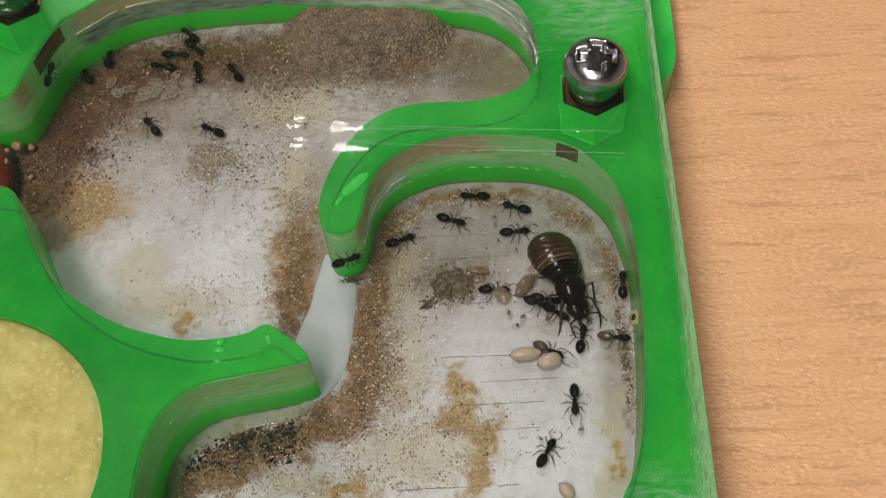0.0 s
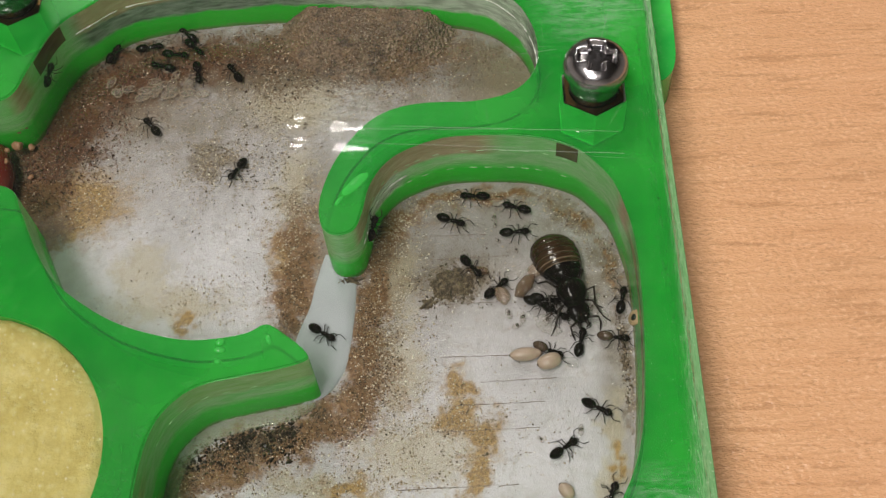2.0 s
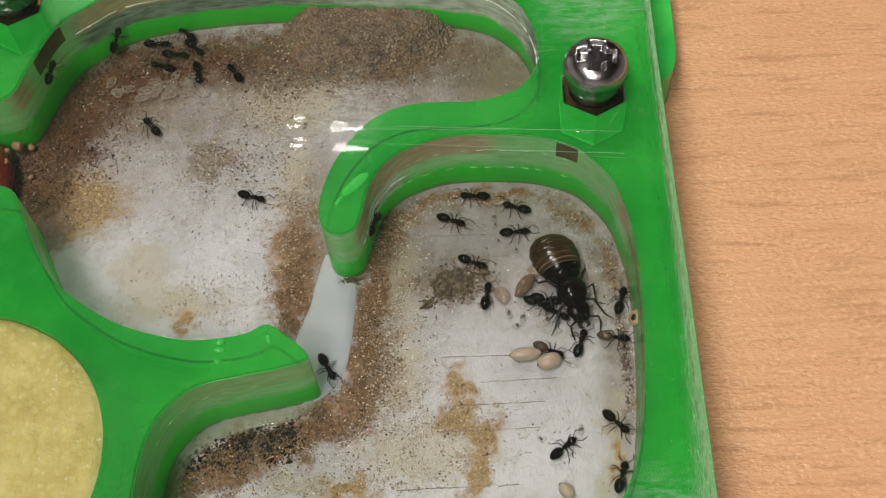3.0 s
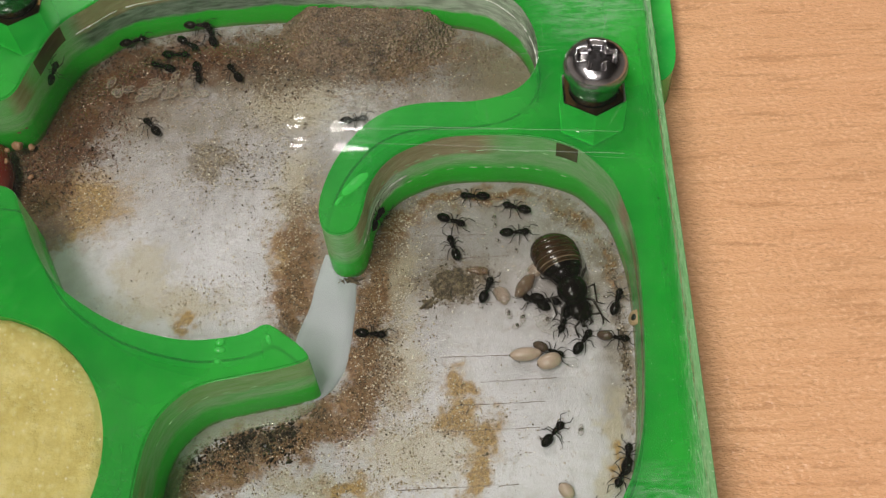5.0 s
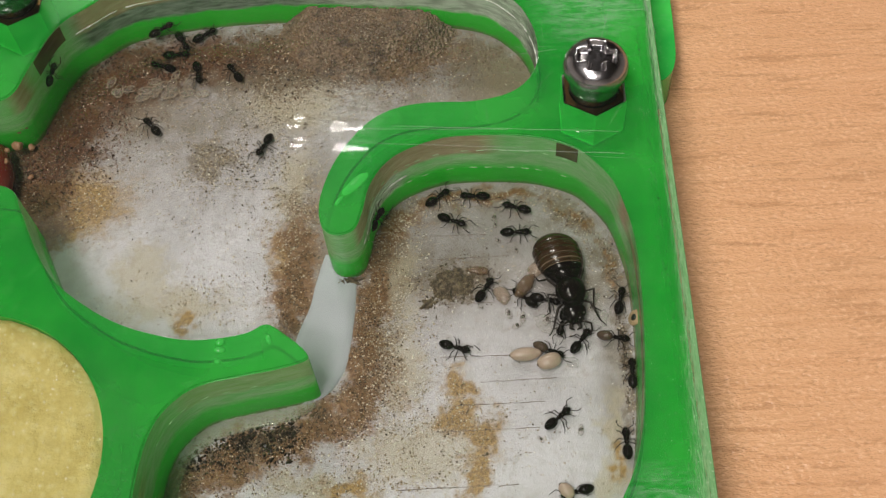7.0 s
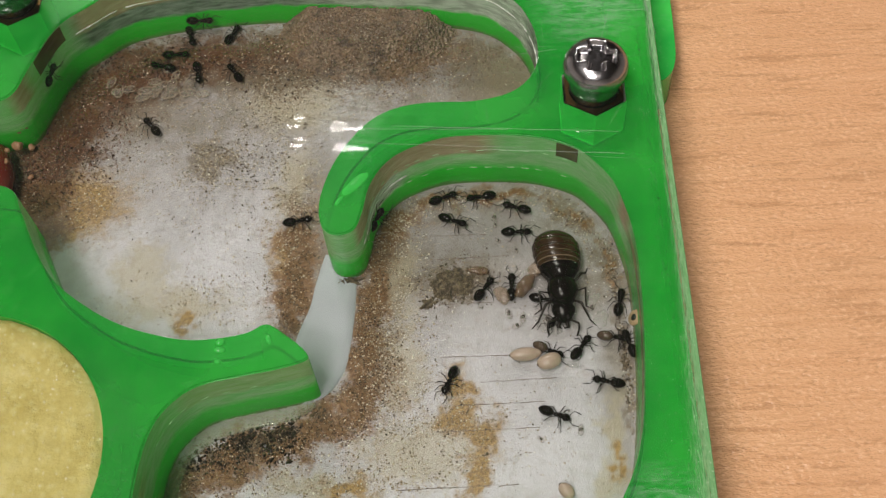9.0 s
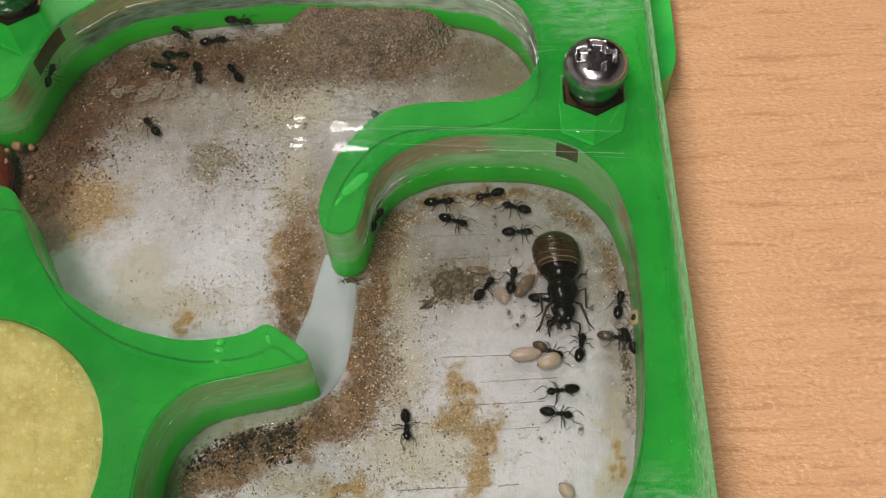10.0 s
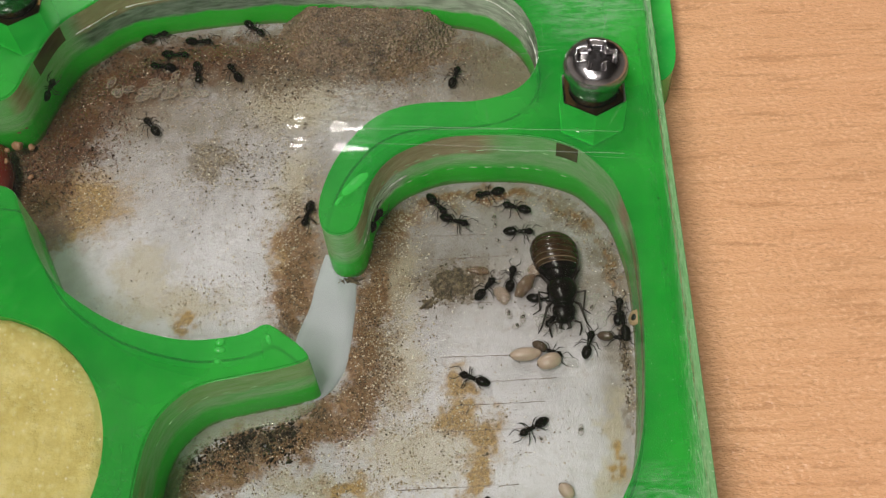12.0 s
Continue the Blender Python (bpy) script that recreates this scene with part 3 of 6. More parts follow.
def ceiling_spots():
    for x, y, sx, sy in ((-396, 1457, 11, 2.4), (-407, 1438, 14, 2.2), (-391, 1401, 11.5, 2.2), (-398, 1384, 13, 2.0),
                         (-306, 1441, 15, 1.4), (-291, 1424, 34, 2.3), (-302, 1385, 10, 1.2), (-281, 1372, 36, 2.5)):
        lamp = thing("ceiling_light", "small bright ceiling light", "lamp", "ceiling lights", at=(x, y, 1900))
        bm = bmesh.new()
        box(bm, -sx - 3, -sy - 3, -30, sx + 3, sy + 3, 0)
        part("housing", bm, M_WALL, lamp, smooth=False)
        bm = bmesh.new()
        blob(bm, (0, 0, -31.4), (sx * 1.15, sy * 1.3, 1.2), 0, 24, 12)
        part("diffuser", bm, M_BULB, lamp, smooth=False)


ceiling_spots()


# ---- nest ----
FAR_CHAMBER = [(-48.6, 11.8), (-42.5, 12.5), (-39.6, 13.5), (-38.5, 16.8), (-36.9, 21.4), (-34.3, 24.0), (-30.2, 26.5), (-19.7, 27.9), (-7.4, 27.4), (3.0, 25.9), (7.0, 23.2), (8.8, 19.8), (9.2, 16.3), (8.5, 13.8), (6.6, 11.9), (3.3, 11.0)]
UPPER_TONGUE = [(-0.8, 11.0), (-3.8, 10.5), (-6.1, 9.2), (-7.9, 7.0), (-9.2, 4.6), (-10.1, 1.6), (-10.2, -0.7), (-9.6, -2.3), (-8.4, -2.8), (-7.1, -2.2), (-6.5, -0.4), (-6.0, 2.1), (-4.7, 4.4), (-2.7, 5.9)]
QUEEN_CHAMBER = [(0.5, 7.0), (4.7, 7.1), (8.6, 6.7), (11.8, 5.5), (13.5, 3.9), (14.9, 1.8), (15.7, -0.9), (16.2, -3.9), (16.3, -7.4), (16.2, -11.3), (15.9, -15.7), (15.4, -19.9), (14.7, -22.8), (13.7, -25.2), (11.8, -28.0), (7.3, -30.2), (-3.2, -31.0), (-14.5, -30.8), (-20.3, -29.4), (-22.6, -26.9)]
LOWER_TONGUE = [(-22.8, -23.6), (-22.3, -20.3), (-21.2, -18.1), (-19.1, -16.4), (-15.8, -15.6), (-12.7, -15.0), (-10.5, -14.3), (-10.7, -13.4), (-12.3, -12.0), (-13.9, -11.0), (-15.4, -11.7), (-17.5, -12.1), (-20.2, -12.2), (-23.1, -11.6), (-26.4, -10.4), (-29.5, -8.5), (-32.1, -6.3), (-34.1, -3.4), (-36.2, 0.7), (-37.4, 2.9), (-40.1, 3.6), (-46.6, 3.6)]
CHAMBER = spline(FAR_CHAMBER + UPPER_TONGUE + QUEEN_CHAMBER + LOWER_TONGUE)
POLY = np.array(CHAMBER)
SPONGE_C, SPONGE_R = (-38.4, -22.2), 12.8
SCREWS = [(13.96, 11.86), (-41.47, 25.2)]


def inside(x, y):
    """Which of the points lie inside the chamber's outline."""
    r = np.zeros(len(x), bool)
    for (ax, ay), (bx, by) in zip(POLY, np.roll(POLY, 1, 0)):
        hit = ((ay > y) != (by > y)) & (x < (bx - ax) * (y - ay) / (by - ay + 1e-12) + ax)
        r ^= hit
    return r


def ring(c, r, n=64):
    return [(c[0] + r * math.cos(k * math.tau / n), c[1] + r * math.sin(k * math.tau / n)) for k in range(n)]


def widened(d):
    """The chamber's outline moved d into the green frame."""
    out = []
    for p, r, q in zip(POLY, np.roll(POLY, 1, 0), np.roll(POLY, -1, 0)):
        w = math.dist(q, r)
        out.append((p[0] - d * (q[1] - r[1]) / w, p[1] + d * (q[0] - r[0]) / w))
    return out


ROUND = 0.16


def hexagon(x, y):
    return [(x + 3.2 * math.sin(k * math.tau / 6), y + 3.2 * math.cos(k * math.tau / 6)) for k in range(6)]


PINHOLE = (16.05, -9.20, 6.30)


def ant_nest():
    nest = thing("ant_nest", "green acrylic ant nest with clear screwed-on cover", "ant nest")
    outer = [(-70, -60), (19.35, -60), (19.42, -12), (19.36, 15), (19.6, 48), (-70, 48)]
    # base plate
    bm = bmesh.new()
    sheet(bm, outer, [], FLOOR_Z)
    skirt(bm, outer, (0.02, FLOOR_Z))
    part("floor_plate", bm, M_PLATE, nest, "white plastic floor plate stained by sand", smooth=False)
    # green frame: top sheet, outer side, dark line added for the refracted wall edge
    bm = bmesh.new()
    pocket = ring(SPONGE_C, SPONGE_R)
    nuts = [hexagon(x, y) for x, y in SCREWS]
    sheet(bm, outer, [widened(ROUND), pocket, *nuts], FRAME_Z)
    part("frame_top", bm, M_TOP, nest, "glossy green acrylic frame", smooth=False)
    bm = bmesh.new()
    sheet(bm, outer, [widened(0.5), ring(SPONGE_C, SPONGE_R + 0.1), *nuts], FRAME_Z - 4.5)
    part("frame_core", bm, M_CORE, nest, smooth=False)
    bm = bmesh.new()
    skirt(bm, outer, (FLOOR_Z + 0.02, FRAME_Z))
    part("frame_side", bm, M_GREEN, nest, smooth=False)
    bm = bmesh.new()
    tube(bm, [(x, y, FRAME_Z - 3.6) for x, y in widened(0.3)], [0.12] * len(POLY), 5)
    part("seam", bm, M_BLACK, nest, "added dark line for the wall's refracted lower edge")
    bm = bmesh.new()
    arcs = []
    for k in range(6):
        a = math.pi / 2 * k / 5
        arcs.append([bm.verts.new((x, y, FRAME_Z - ROUND * math.sin(a))) for x, y in widened(ROUND * math.cos(a))])
    for u, v in zip(arcs, arcs[1:]):
        for k in range(len(u)):
            bm.faces.new((u[k - 1], u[k], v[k], v[k - 1]))
    part("rim", bm, M_TOP, nest, "polished rim of the chamber opening")
    for h in nuts:
        bm = bmesh.new()
        skirt(bm, h, (FRAME_Z - 4.2, FRAME_Z))
        loop = [(*p, FRAME_Z - 4.2) for p in h + h[:1]]
        tube(bm, loop, [0.09] * 7, 5)
        for p in h:
            tube(bm, [(*p, FRAME_Z - 0.05), (*p, FRAME_Z - 4.2)], [0.07, 0.07], 5)
        part("nut_pocket", bm, M_POCKET, nest, "hexagonal nut pocket", smooth=False)
    # chamber walls in three layers; the stretches run from one outline point to another
    levels = [FLOOR_Z + 0.02, FLOOR_Z + 2.5, FLOOR_Z + 5.1, FRAME_Z - ROUND]
    n = len(CHAMBER)
    at = np.arange(n) / 6.0

    def stretch(runs, soft):
        f = np.zeros(n)
        for a, b in runs:
            f = np.maximum(f, np.clip((at - a) / soft + 0.5, 0, 1) * np.clip((b - at) / soft + 0.5, 0, 1))
        return f

    # rosy, silvery and bright runs paint what the polished wall reflects
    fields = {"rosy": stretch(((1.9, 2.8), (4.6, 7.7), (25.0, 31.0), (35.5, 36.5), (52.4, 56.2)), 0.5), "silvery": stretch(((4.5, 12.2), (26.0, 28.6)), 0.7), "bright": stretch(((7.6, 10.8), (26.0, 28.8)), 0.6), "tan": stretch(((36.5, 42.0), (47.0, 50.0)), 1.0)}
    fields["rosy"][at > 50] *= 0.4
    for name, z0, z1, label in (("lower_wall", levels[0], levels[1], "deep green lower chamber wall"), ("middle_wall", levels[1], levels[2], "pale frosted middle chamber wall with painted silvery reflections"), ("upper_wall", levels[2], levels[3], "upper chamber wall with painted rosy and silvery reflections")):
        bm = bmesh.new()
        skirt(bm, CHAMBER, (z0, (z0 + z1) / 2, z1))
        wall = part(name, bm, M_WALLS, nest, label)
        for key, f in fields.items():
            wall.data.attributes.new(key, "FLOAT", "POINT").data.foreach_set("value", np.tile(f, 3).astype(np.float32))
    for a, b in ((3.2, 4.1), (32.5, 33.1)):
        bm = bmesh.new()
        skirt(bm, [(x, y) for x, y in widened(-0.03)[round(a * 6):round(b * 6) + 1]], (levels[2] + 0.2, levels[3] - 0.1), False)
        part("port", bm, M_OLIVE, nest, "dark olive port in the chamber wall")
    # broken pale beads that paint highlights where the wall bands meet
    rng = random.Random(31)
    for a, b, z, m in ((4.5, 12.2, levels[2], M_HIGHLIGHT), (25.5, 28.8, levels[1] + 1.1, M_HIGHLIGHT), (27.0, 33.0, levels[2], M_GREEN_GLINT), (26.0, 33.0, levels[1], M_GREEN_GLINT), (51, 54.5, levels[2], M_GREEN_GLINT), (51.5, 56.0, levels[0] + 0.1, M_GREEN_GLINT)):
        run = [CHAMBER[k] for k in range(round(a * 6), round(b * 6) + 1)]
        k = 0
        while k < len(run) - 1:
            stop = min(len(run) - 1, k + (rng.randint(2, 5) if m is M_HIGHLIGHT else 1))
            bm = bmesh.new()
            pts = [(x, y, z + 0.04 * math.sin(3.1 * q)) for q, (x, y) in enumerate(run[k:stop + 1])]
            tube(bm, pts, [rng.uniform(0.04, 0.11) if m is M_HIGHLIGHT else rng.uniform(0.025, 0.055) for _ in pts], 6)
            part("bead", bm, m, nest, "pale bead that paints a highlight along the chamber wall")
            k = stop + (rng.randint(0, 1) if m is M_HIGHLIGHT else rng.randint(1, 3))
    bm = bmesh.new()
    skirt(bm, pocket, (FLOOR_Z + 0.02, FRAME_Z))
    part("pocket_wall", bm, M_RIM, nest)
    # cover: clear faces, frosted sawn edge
    big = [(-70, -60), (19.55, -60), (19.62, -12), (19.5, 15), (19.75, 48), (-70, 48)]
    bm = bmesh.new()
    sheet(bm, big, [], COVER_Z)
    sheet(bm, big, [], FRAME_Z + 0.06)
    cover = part("cover", bm, M_CLEAR, nest, "clear acrylic cover sheet", smooth=False)
    cover.visible_shadow = False
    bm = bmesh.new()
    rows, edge = [], []
    for y in np.linspace(48, -60, 60):
        x1 = float(np.interp(y, (-60, -12, 15, 48), (19.55, 19.62, 19.5, 19.75)))
        w = float(np.interp(y, (-40, -27, -12, 5, 20), (2.9, 2.4, 1.5, 1.15, 1.05)))
        rows.append([bm.verts.new((x1 + dx, y, z)) for dx, z in ((-w, COVER_Z + 0.004), (-w * 0.6, COVER_Z + 0.004), (-w * 0.3, COVER_Z + 0.004), (-0.06, COVER_Z + 0.004), (0.0, COVER_Z - 0.08), (0.0, FRAME_Z + 0.06))])
        edge += [0.0, 0.4, 0.7, 1.0, 1.0, 1.0]
    for p, q in zip(rows, rows[1:]):
        for k in range(5):
            bm.faces.new((p[k], p[k + 1], q[k + 1], q[k]))
    rim = part("cover_edge", bm, M_FROST, nest, "frosted sawn edge of the clear cover", smooth=False)
    rim.data.attributes.new("frost", "FLOAT", "POINT").data.foreach_set("value", edge)
    # scratches on the cover; the long level ones paint streaks of reflected lamps
    for x0, y0, x1, y1, r in ((-4.0, 6.4, 15.4, 5.0, 0.035), (3.7, 3.6, 15.7, 2.7, 0.045), (6.4, 13.8, 10.7, 14.3, 0.03), (14.7, 15.3, 15.7, 18.9, 0.03), (15.4, 18.7, 19.3, 18.6, 0.04), (-7.4, 4.8, 7.5, 3.6, 0.03), (-8.4, 6.3, 6.1, 5.6, 0.03), (5.8, 11.8, 8.8, 11.8, 0.02), (19.0, 19.4, 19.6, 15.7, 0.05)):
        bm = bmesh.new()
        tube(bm, [(x0 + (x1 - x0) * k / 8, y0 + (y1 - y0) * k / 8 + 0.03 * math.sin(k * 2.1), COVER_Z) for k in range(9)], [r] * 9, 4)
        part("scratch", bm, M_SCRATCH, nest, "fine pale scratch in the cover with its sheen painted in")
    rng = random.Random(53)
    for _ in range(16):
        x, y = (rng.uniform(8, 19), rng.uniform(8, 24)) if rng.random() < 0.6 else (rng.uniform(-8, 18), rng.uniform(2, 12))
        a, w = rng.choice((0.03, -0.05, 1.5, 0.9)) + rng.gauss(0, 0.12), rng.uniform(0.6, 3.0)
        bm = bmesh.new()
        tube(bm, [(x + w * t * math.cos(a), y + w * t * math.sin(a), COVER_Z) for t in (-1, -0.4, 0.1, 0.6, 1)], [0.005, 0.013, 0.016, 0.012, 0.005], 4)
        part("scratch", bm, M_SCRATCH, nest, "fine pale scratch in the cover with its sheen painted in")
    # polished swellings added to the frame where lamp highlights should show
    for x, y, rx, ry, turn in ((-7.2, 2.3, 1.7, 0.55, 47), (-8.5, 0.6, 0.6, 0.25, 55), (-17.5, -12.55, 0.42, 0.34, 0), (-17.45, -13.25, 0.5, 0.3, 0), (-17.5, -14.25, 0.3, 0.22, 0), (-13.6, -12.4, 0.25, 0.5, 20)):
        bm = bmesh.new()
        blob(bm, (0, 0, 0), (rx, ry, 0.22), 0, 32, 16)
        for v in bm.verts:
            v.co.z += 0.05 * noise.noise(v.co * 2.0 + Vector((x, y, 0)))
        blister = part("blister", bm, M_SHEEN, nest, "polished swelling added to the green acrylic for a lamp highlight")
        blister.matrix_world = pose(x * MM, y * MM, (FRAME_Z - 0.1) * MM, 0, 0, turn)
        blister.visible_shadow = False
    # small hole in the side wall
    hole = bmesh.new()
    bmesh.ops.create_cone(hole, cap_ends=True, segments=20, radius1=0.72, radius2=0.66, depth=0.12, matrix=Matrix.Translation(PINHOLE) @ Matrix.Rotation(radians(-50), 4, "Y"))
    rim = part("pinhole", hole, M_TAN, nest, "tan rim of a drilled air hole")
    hole = bmesh.new()
    bmesh.ops.create_cone(hole, cap_ends=True, segments=16, radius1=0.28, radius2=0.28, depth=0.2, matrix=Matrix.Translation(PINHOLE) @ Matrix.Rotation(radians(-50), 4, "Y"))
    part("bore", hole, M_BLACK, rim, "dark bore")
    # tab below
    bm = bmesh.new()
    tab = spline([(17, 19), (20, 17.2), (21.8, 17.6), (22.8, 19.5), (23.1, 23), (23.2, 30), (23.2, 44), (17, 44)])
    sheet(bm, tab, [], 4.6)
    skirt(bm, tab, (0.02, 4.6))
    part("side_tab", bm, M_GREEN, nest, "rounded green side tab", smooth=False)
    for x, y in SCREWS:
        screw(nest, x, y)
    return nest


def screw(nest, x, y):
    bm = bmesh.new()
    sides, rows = 96, 40
    z0, radius, height = COVER_Z + 0.05, 2.85, 2.1
    grid = []
    for i in range(rows + 1):
        r = radius * i / rows
        line = []
        for k in range(sides):
            a = math.tau * k / sides + 0.35
            px, py = r * math.cos(a), r * math.sin(a)
            z = z0 + 0.5 + (height - 0.5) * math.sqrt(max(0.0, 1 - (r / radius) ** 2.6))
            arm = max(min(1.75 - abs(px), 0.66 - abs(py) + 0.10 * abs(px)), min(1.75 - abs(py), 0.66 - abs(px) + 0.10 * abs(py)), 1.15 - r)
            t = min(1.0, max(0.0, arm / 0.34 + 0.10 * noise.noise((px * 1.2, py * 1.2, x)) * (arm > 0)))
            z -= 0.62 * t * t * (3 - 2 * t) * (1 - 0.2 * r / radius) + 0.012 * noise.noise((px * 2, py * 2, y))
            line.append(bm.verts.new((x + r * math.cos(a - 0.1), y + r * math.sin(a - 0.1), z)) if i or not k else line[0])
        grid.append(line)
    for k in range(sides):
        bm.faces.new((grid[0][0], grid[1][k], grid[1][(k + 1) % sides]))
    for a, b in zip(grid[1:], grid[2:]):
        for k in range(sides):
            bm.faces.new((a[k], b[k], b[(k + 1) % sides], a[(k + 1) % sides]))
    low = [bm.verts.new((v.co.x, v.co.y, z0)) for v in grid[-1]]
    for k in range(sides):
        bm.faces.new((grid[-1][k], low[k], low[(k + 1) % sides], grid[-1][(k + 1) % sides]))
    bm.faces.new(low)
    s = part("screw", bm, M_CHROME, nest, "chromed cross-head screw")
    bm = bmesh.new()
    lathe(bm, [(1.85 if i % 2 else 2.2, FRAME_Z - 1 + i * 0.28) for i in range(int((COVER_Z - FRAME_Z + 1.0) / 0.28) + 1)], 32, (x, y))
    part("shank", bm, M_CHROME, s, "threaded steel shank")
    bm = bmesh.new()
    hexa = hexagon(x, y)
    hexa = [(x + (u - x) * 0.93, y + (v - y) * 0.93) for u, v in hexa]
    sheet(bm, hexa, [ring((x, y), 2.25, 24)], FRAME_Z - 0.1)
    skirt(bm, hexa, (FRAME_Z - 2.4, FRAME_Z - 0.1))
    part("nut", bm, M_BRASS, s, "brass hexagon nut", smooth=False)


ant_nest()


def sponge():
    bm = bmesh.new()
    n, rows = 72, 30
    r0 = SPONGE_R - 0.06
    grid = []
    for i in range(rows + 1):
        r = r0 * i / rows
        line = []
        for k in range(n):
            a = k * math.tau / n
            p = Vector((SPONGE_C[0] + r * math.cos(a), SPONGE_C[1] + r * math.sin(a), 0))
            z = FRAME_Z - 0.22 + 0.35 * noise.noise(p * 0.7) + 0.2 * noise.noise(p * 2.1) - 0.3 * max(0.0, (r / r0 - 0.93) / 0.07) ** 2
            line.append(bm.verts.new((p.x, p.y, z)) if i or not k else line[0])
        grid.append(line)
    for k in range(n):
        bm.faces.new((grid[0][0], grid[1][k], grid[1][(k + 1) % n]))
    for a, b in zip(grid[1:], grid[2:]):
        for k in range(n):
            bm.faces.new((a[k], b[k], b[(k + 1) % n], a[(k + 1) % n]))
    skirt(bm, [(v.co.x, v.co.y) for v in grid[-1]], (FLOOR_Z + 0.01, FRAME_Z - 0.6))
    tagged(part("sponge", bm, M_SPONGE), "damp yellow sponge in its round pocket", "sponge")


sponge()


def red_tube():
    bm = bmesh.new()
    tube(bm, [(-44.6, 12.4, 4.2), (-42.9, 11.0, 4.4), (-42.1, 8.5, 4.5), (-41.9, 4.4, 4.4)], [1.0, 1.5, 1.6, 1.5], 20)
    tagged(part("red_plug", bm, M_RED), "translucent red plastic plug in the side passage", "plug")


red_tube()


def clay_crumbs():
    rng = random.Random(41)
    for x, y, z, r in ((-40.6, 14.1, 4.6, 0.95), (-40.3, 13.6, 5.6, 0.7), (-41.6, 13.6, 5.0, 0.6), (-40.9, 12.2, 4.4, 0.55), (-39.9, 12.6, 3.6, 0.45), (-41.0, 10.6, 5.9, 0.3), (-40.9, 9.4, 5.9, 0.28), (-39.4, 9.2, 3.4, 0.35)):
        bm = bmesh.new()
        blob(bm, (0, 0, 0), (r, r * 0.75, r * 0.7), rng.uniform(0, 180), 14, 10)
        for v in bm.verts:
            v.co *= 1 + 0.5 * noise.noise(v.co * 2.2 + Vector((x, y, z)))
        ob = part("clay_crumb", bm, M_CLAY)
        ob.location = Vector((x, y, z)) * MM
        tagged(ob, "salmon-coloured clay crumb packed beside the plug", "clay", "clay crumbs")


M_CLAY = plain("salmon_clay", (0.42, 0.21, 0.12), 0.5, 0, 0.5, 2.5, 0.6)
clay_crumbs()


# ---- sand ----
def mound_height(x, y):
    d = np.clip(1 - (np.abs(x + 7.4) / 9.4) ** 2.4 - ((y - 27.5) / 8.0) ** 2, 0, 1)
    return 2.6 * np.clip(1.35 * d * d * (3 - 2 * d), 0, 1)


def patch_field(ellipses, x, y):
    """How strongly the patches cover each place: 1 in their middle, 0.5 at their edge, fading outside."""
    f = np.zeros(np.shape(x))
    for e in ellipses:
        ex, ey, rx, ry, turn = e[:5]
        c, s = math.cos(radians(turn)), math.sin(radians(turn))
        u, v = (x - ex) * c + (y - ey) * s, (y - ey) * c - (x - ex) * s
        f = np.maximum(f, 1.0 / (1.0 + ((u / rx) ** 2 + (v / ry) ** 2) ** 1.6))
    return f


def floor_surface():
    """The plate's upper skin, with its stains, sand cover and painted shade as attributes."""
    step = 0.25
    xs, ys = np.arange(-52, 18.5, step), np.arange(-33, 31, step)
    gx, gy = np.meshgrid(xs, ys)
    wob = np.array([noise.noise((a * 0.5, b * 0.5, 3.0)) * 1.5 + noise.noise((a * 1.6, b * 1.6, 9.0)) * 0.9 for a, b in zip(gx.ravel(), gy.ravel())])
    wob2 = np.array([noise.noise((a * 0.5, b * 0.5, 23.0)) * 1.5 + noise.noise((a * 1.6, b * 1.6, 29.0)) * 0.9 for a, b in zip(gx.ravel(), gy.ravel())])
    wx, wy = gx + wob.reshape(gx.shape), gy + wob2.reshape(gx.shape)
    n, m = len(xs), len(ys)
    sand_cover = patch_field(BANKS_LEFT + BANKS_PASSAGE + BANKS_RIM, wx, wy)
    lift = 0.004 + 0.03 * np.maximum(sand_cover - 0.45, 0)
    me = bpy.data.meshes.new("floor_surface")
    verts = np.stack((gx, gy, FLOOR_Z + lift), -1).reshape(-1, 3) * MM
    k = np.arange(n * m).reshape(m, n)
    quads = np.stack((k[:-1, :-1], k[:-1, 1:], k[1:, 1:], k[1:, :-1]), -1).reshape(-1, 4)
    me.from_pydata(verts.tolist(), [], quads.tolist())
    for name, f in (("sand", sand_cover), ("ochre", patch_field(OCHRE, wx, wy)), ("painted_light", patch_field(SHADE, gx, gy)), ("damp", patch_field(DAMP, wx, wy)), ("grey", patch_field(GREY, wx, wy)), ("beige", patch_field(BEIGE, wx, wy))):
        me.attributes.new(name, "FLOAT", "POINT").data.foreach_set("value", f.ravel().astype(np.float32))
    me.materials.append(M_PLATE)
    me.polygons.foreach_set("use_smooth", np.ones(len(quads), bool))
    tagged(new("floor_surface", me), "white nest floor stained by brown sand", "floor", kind="structure")


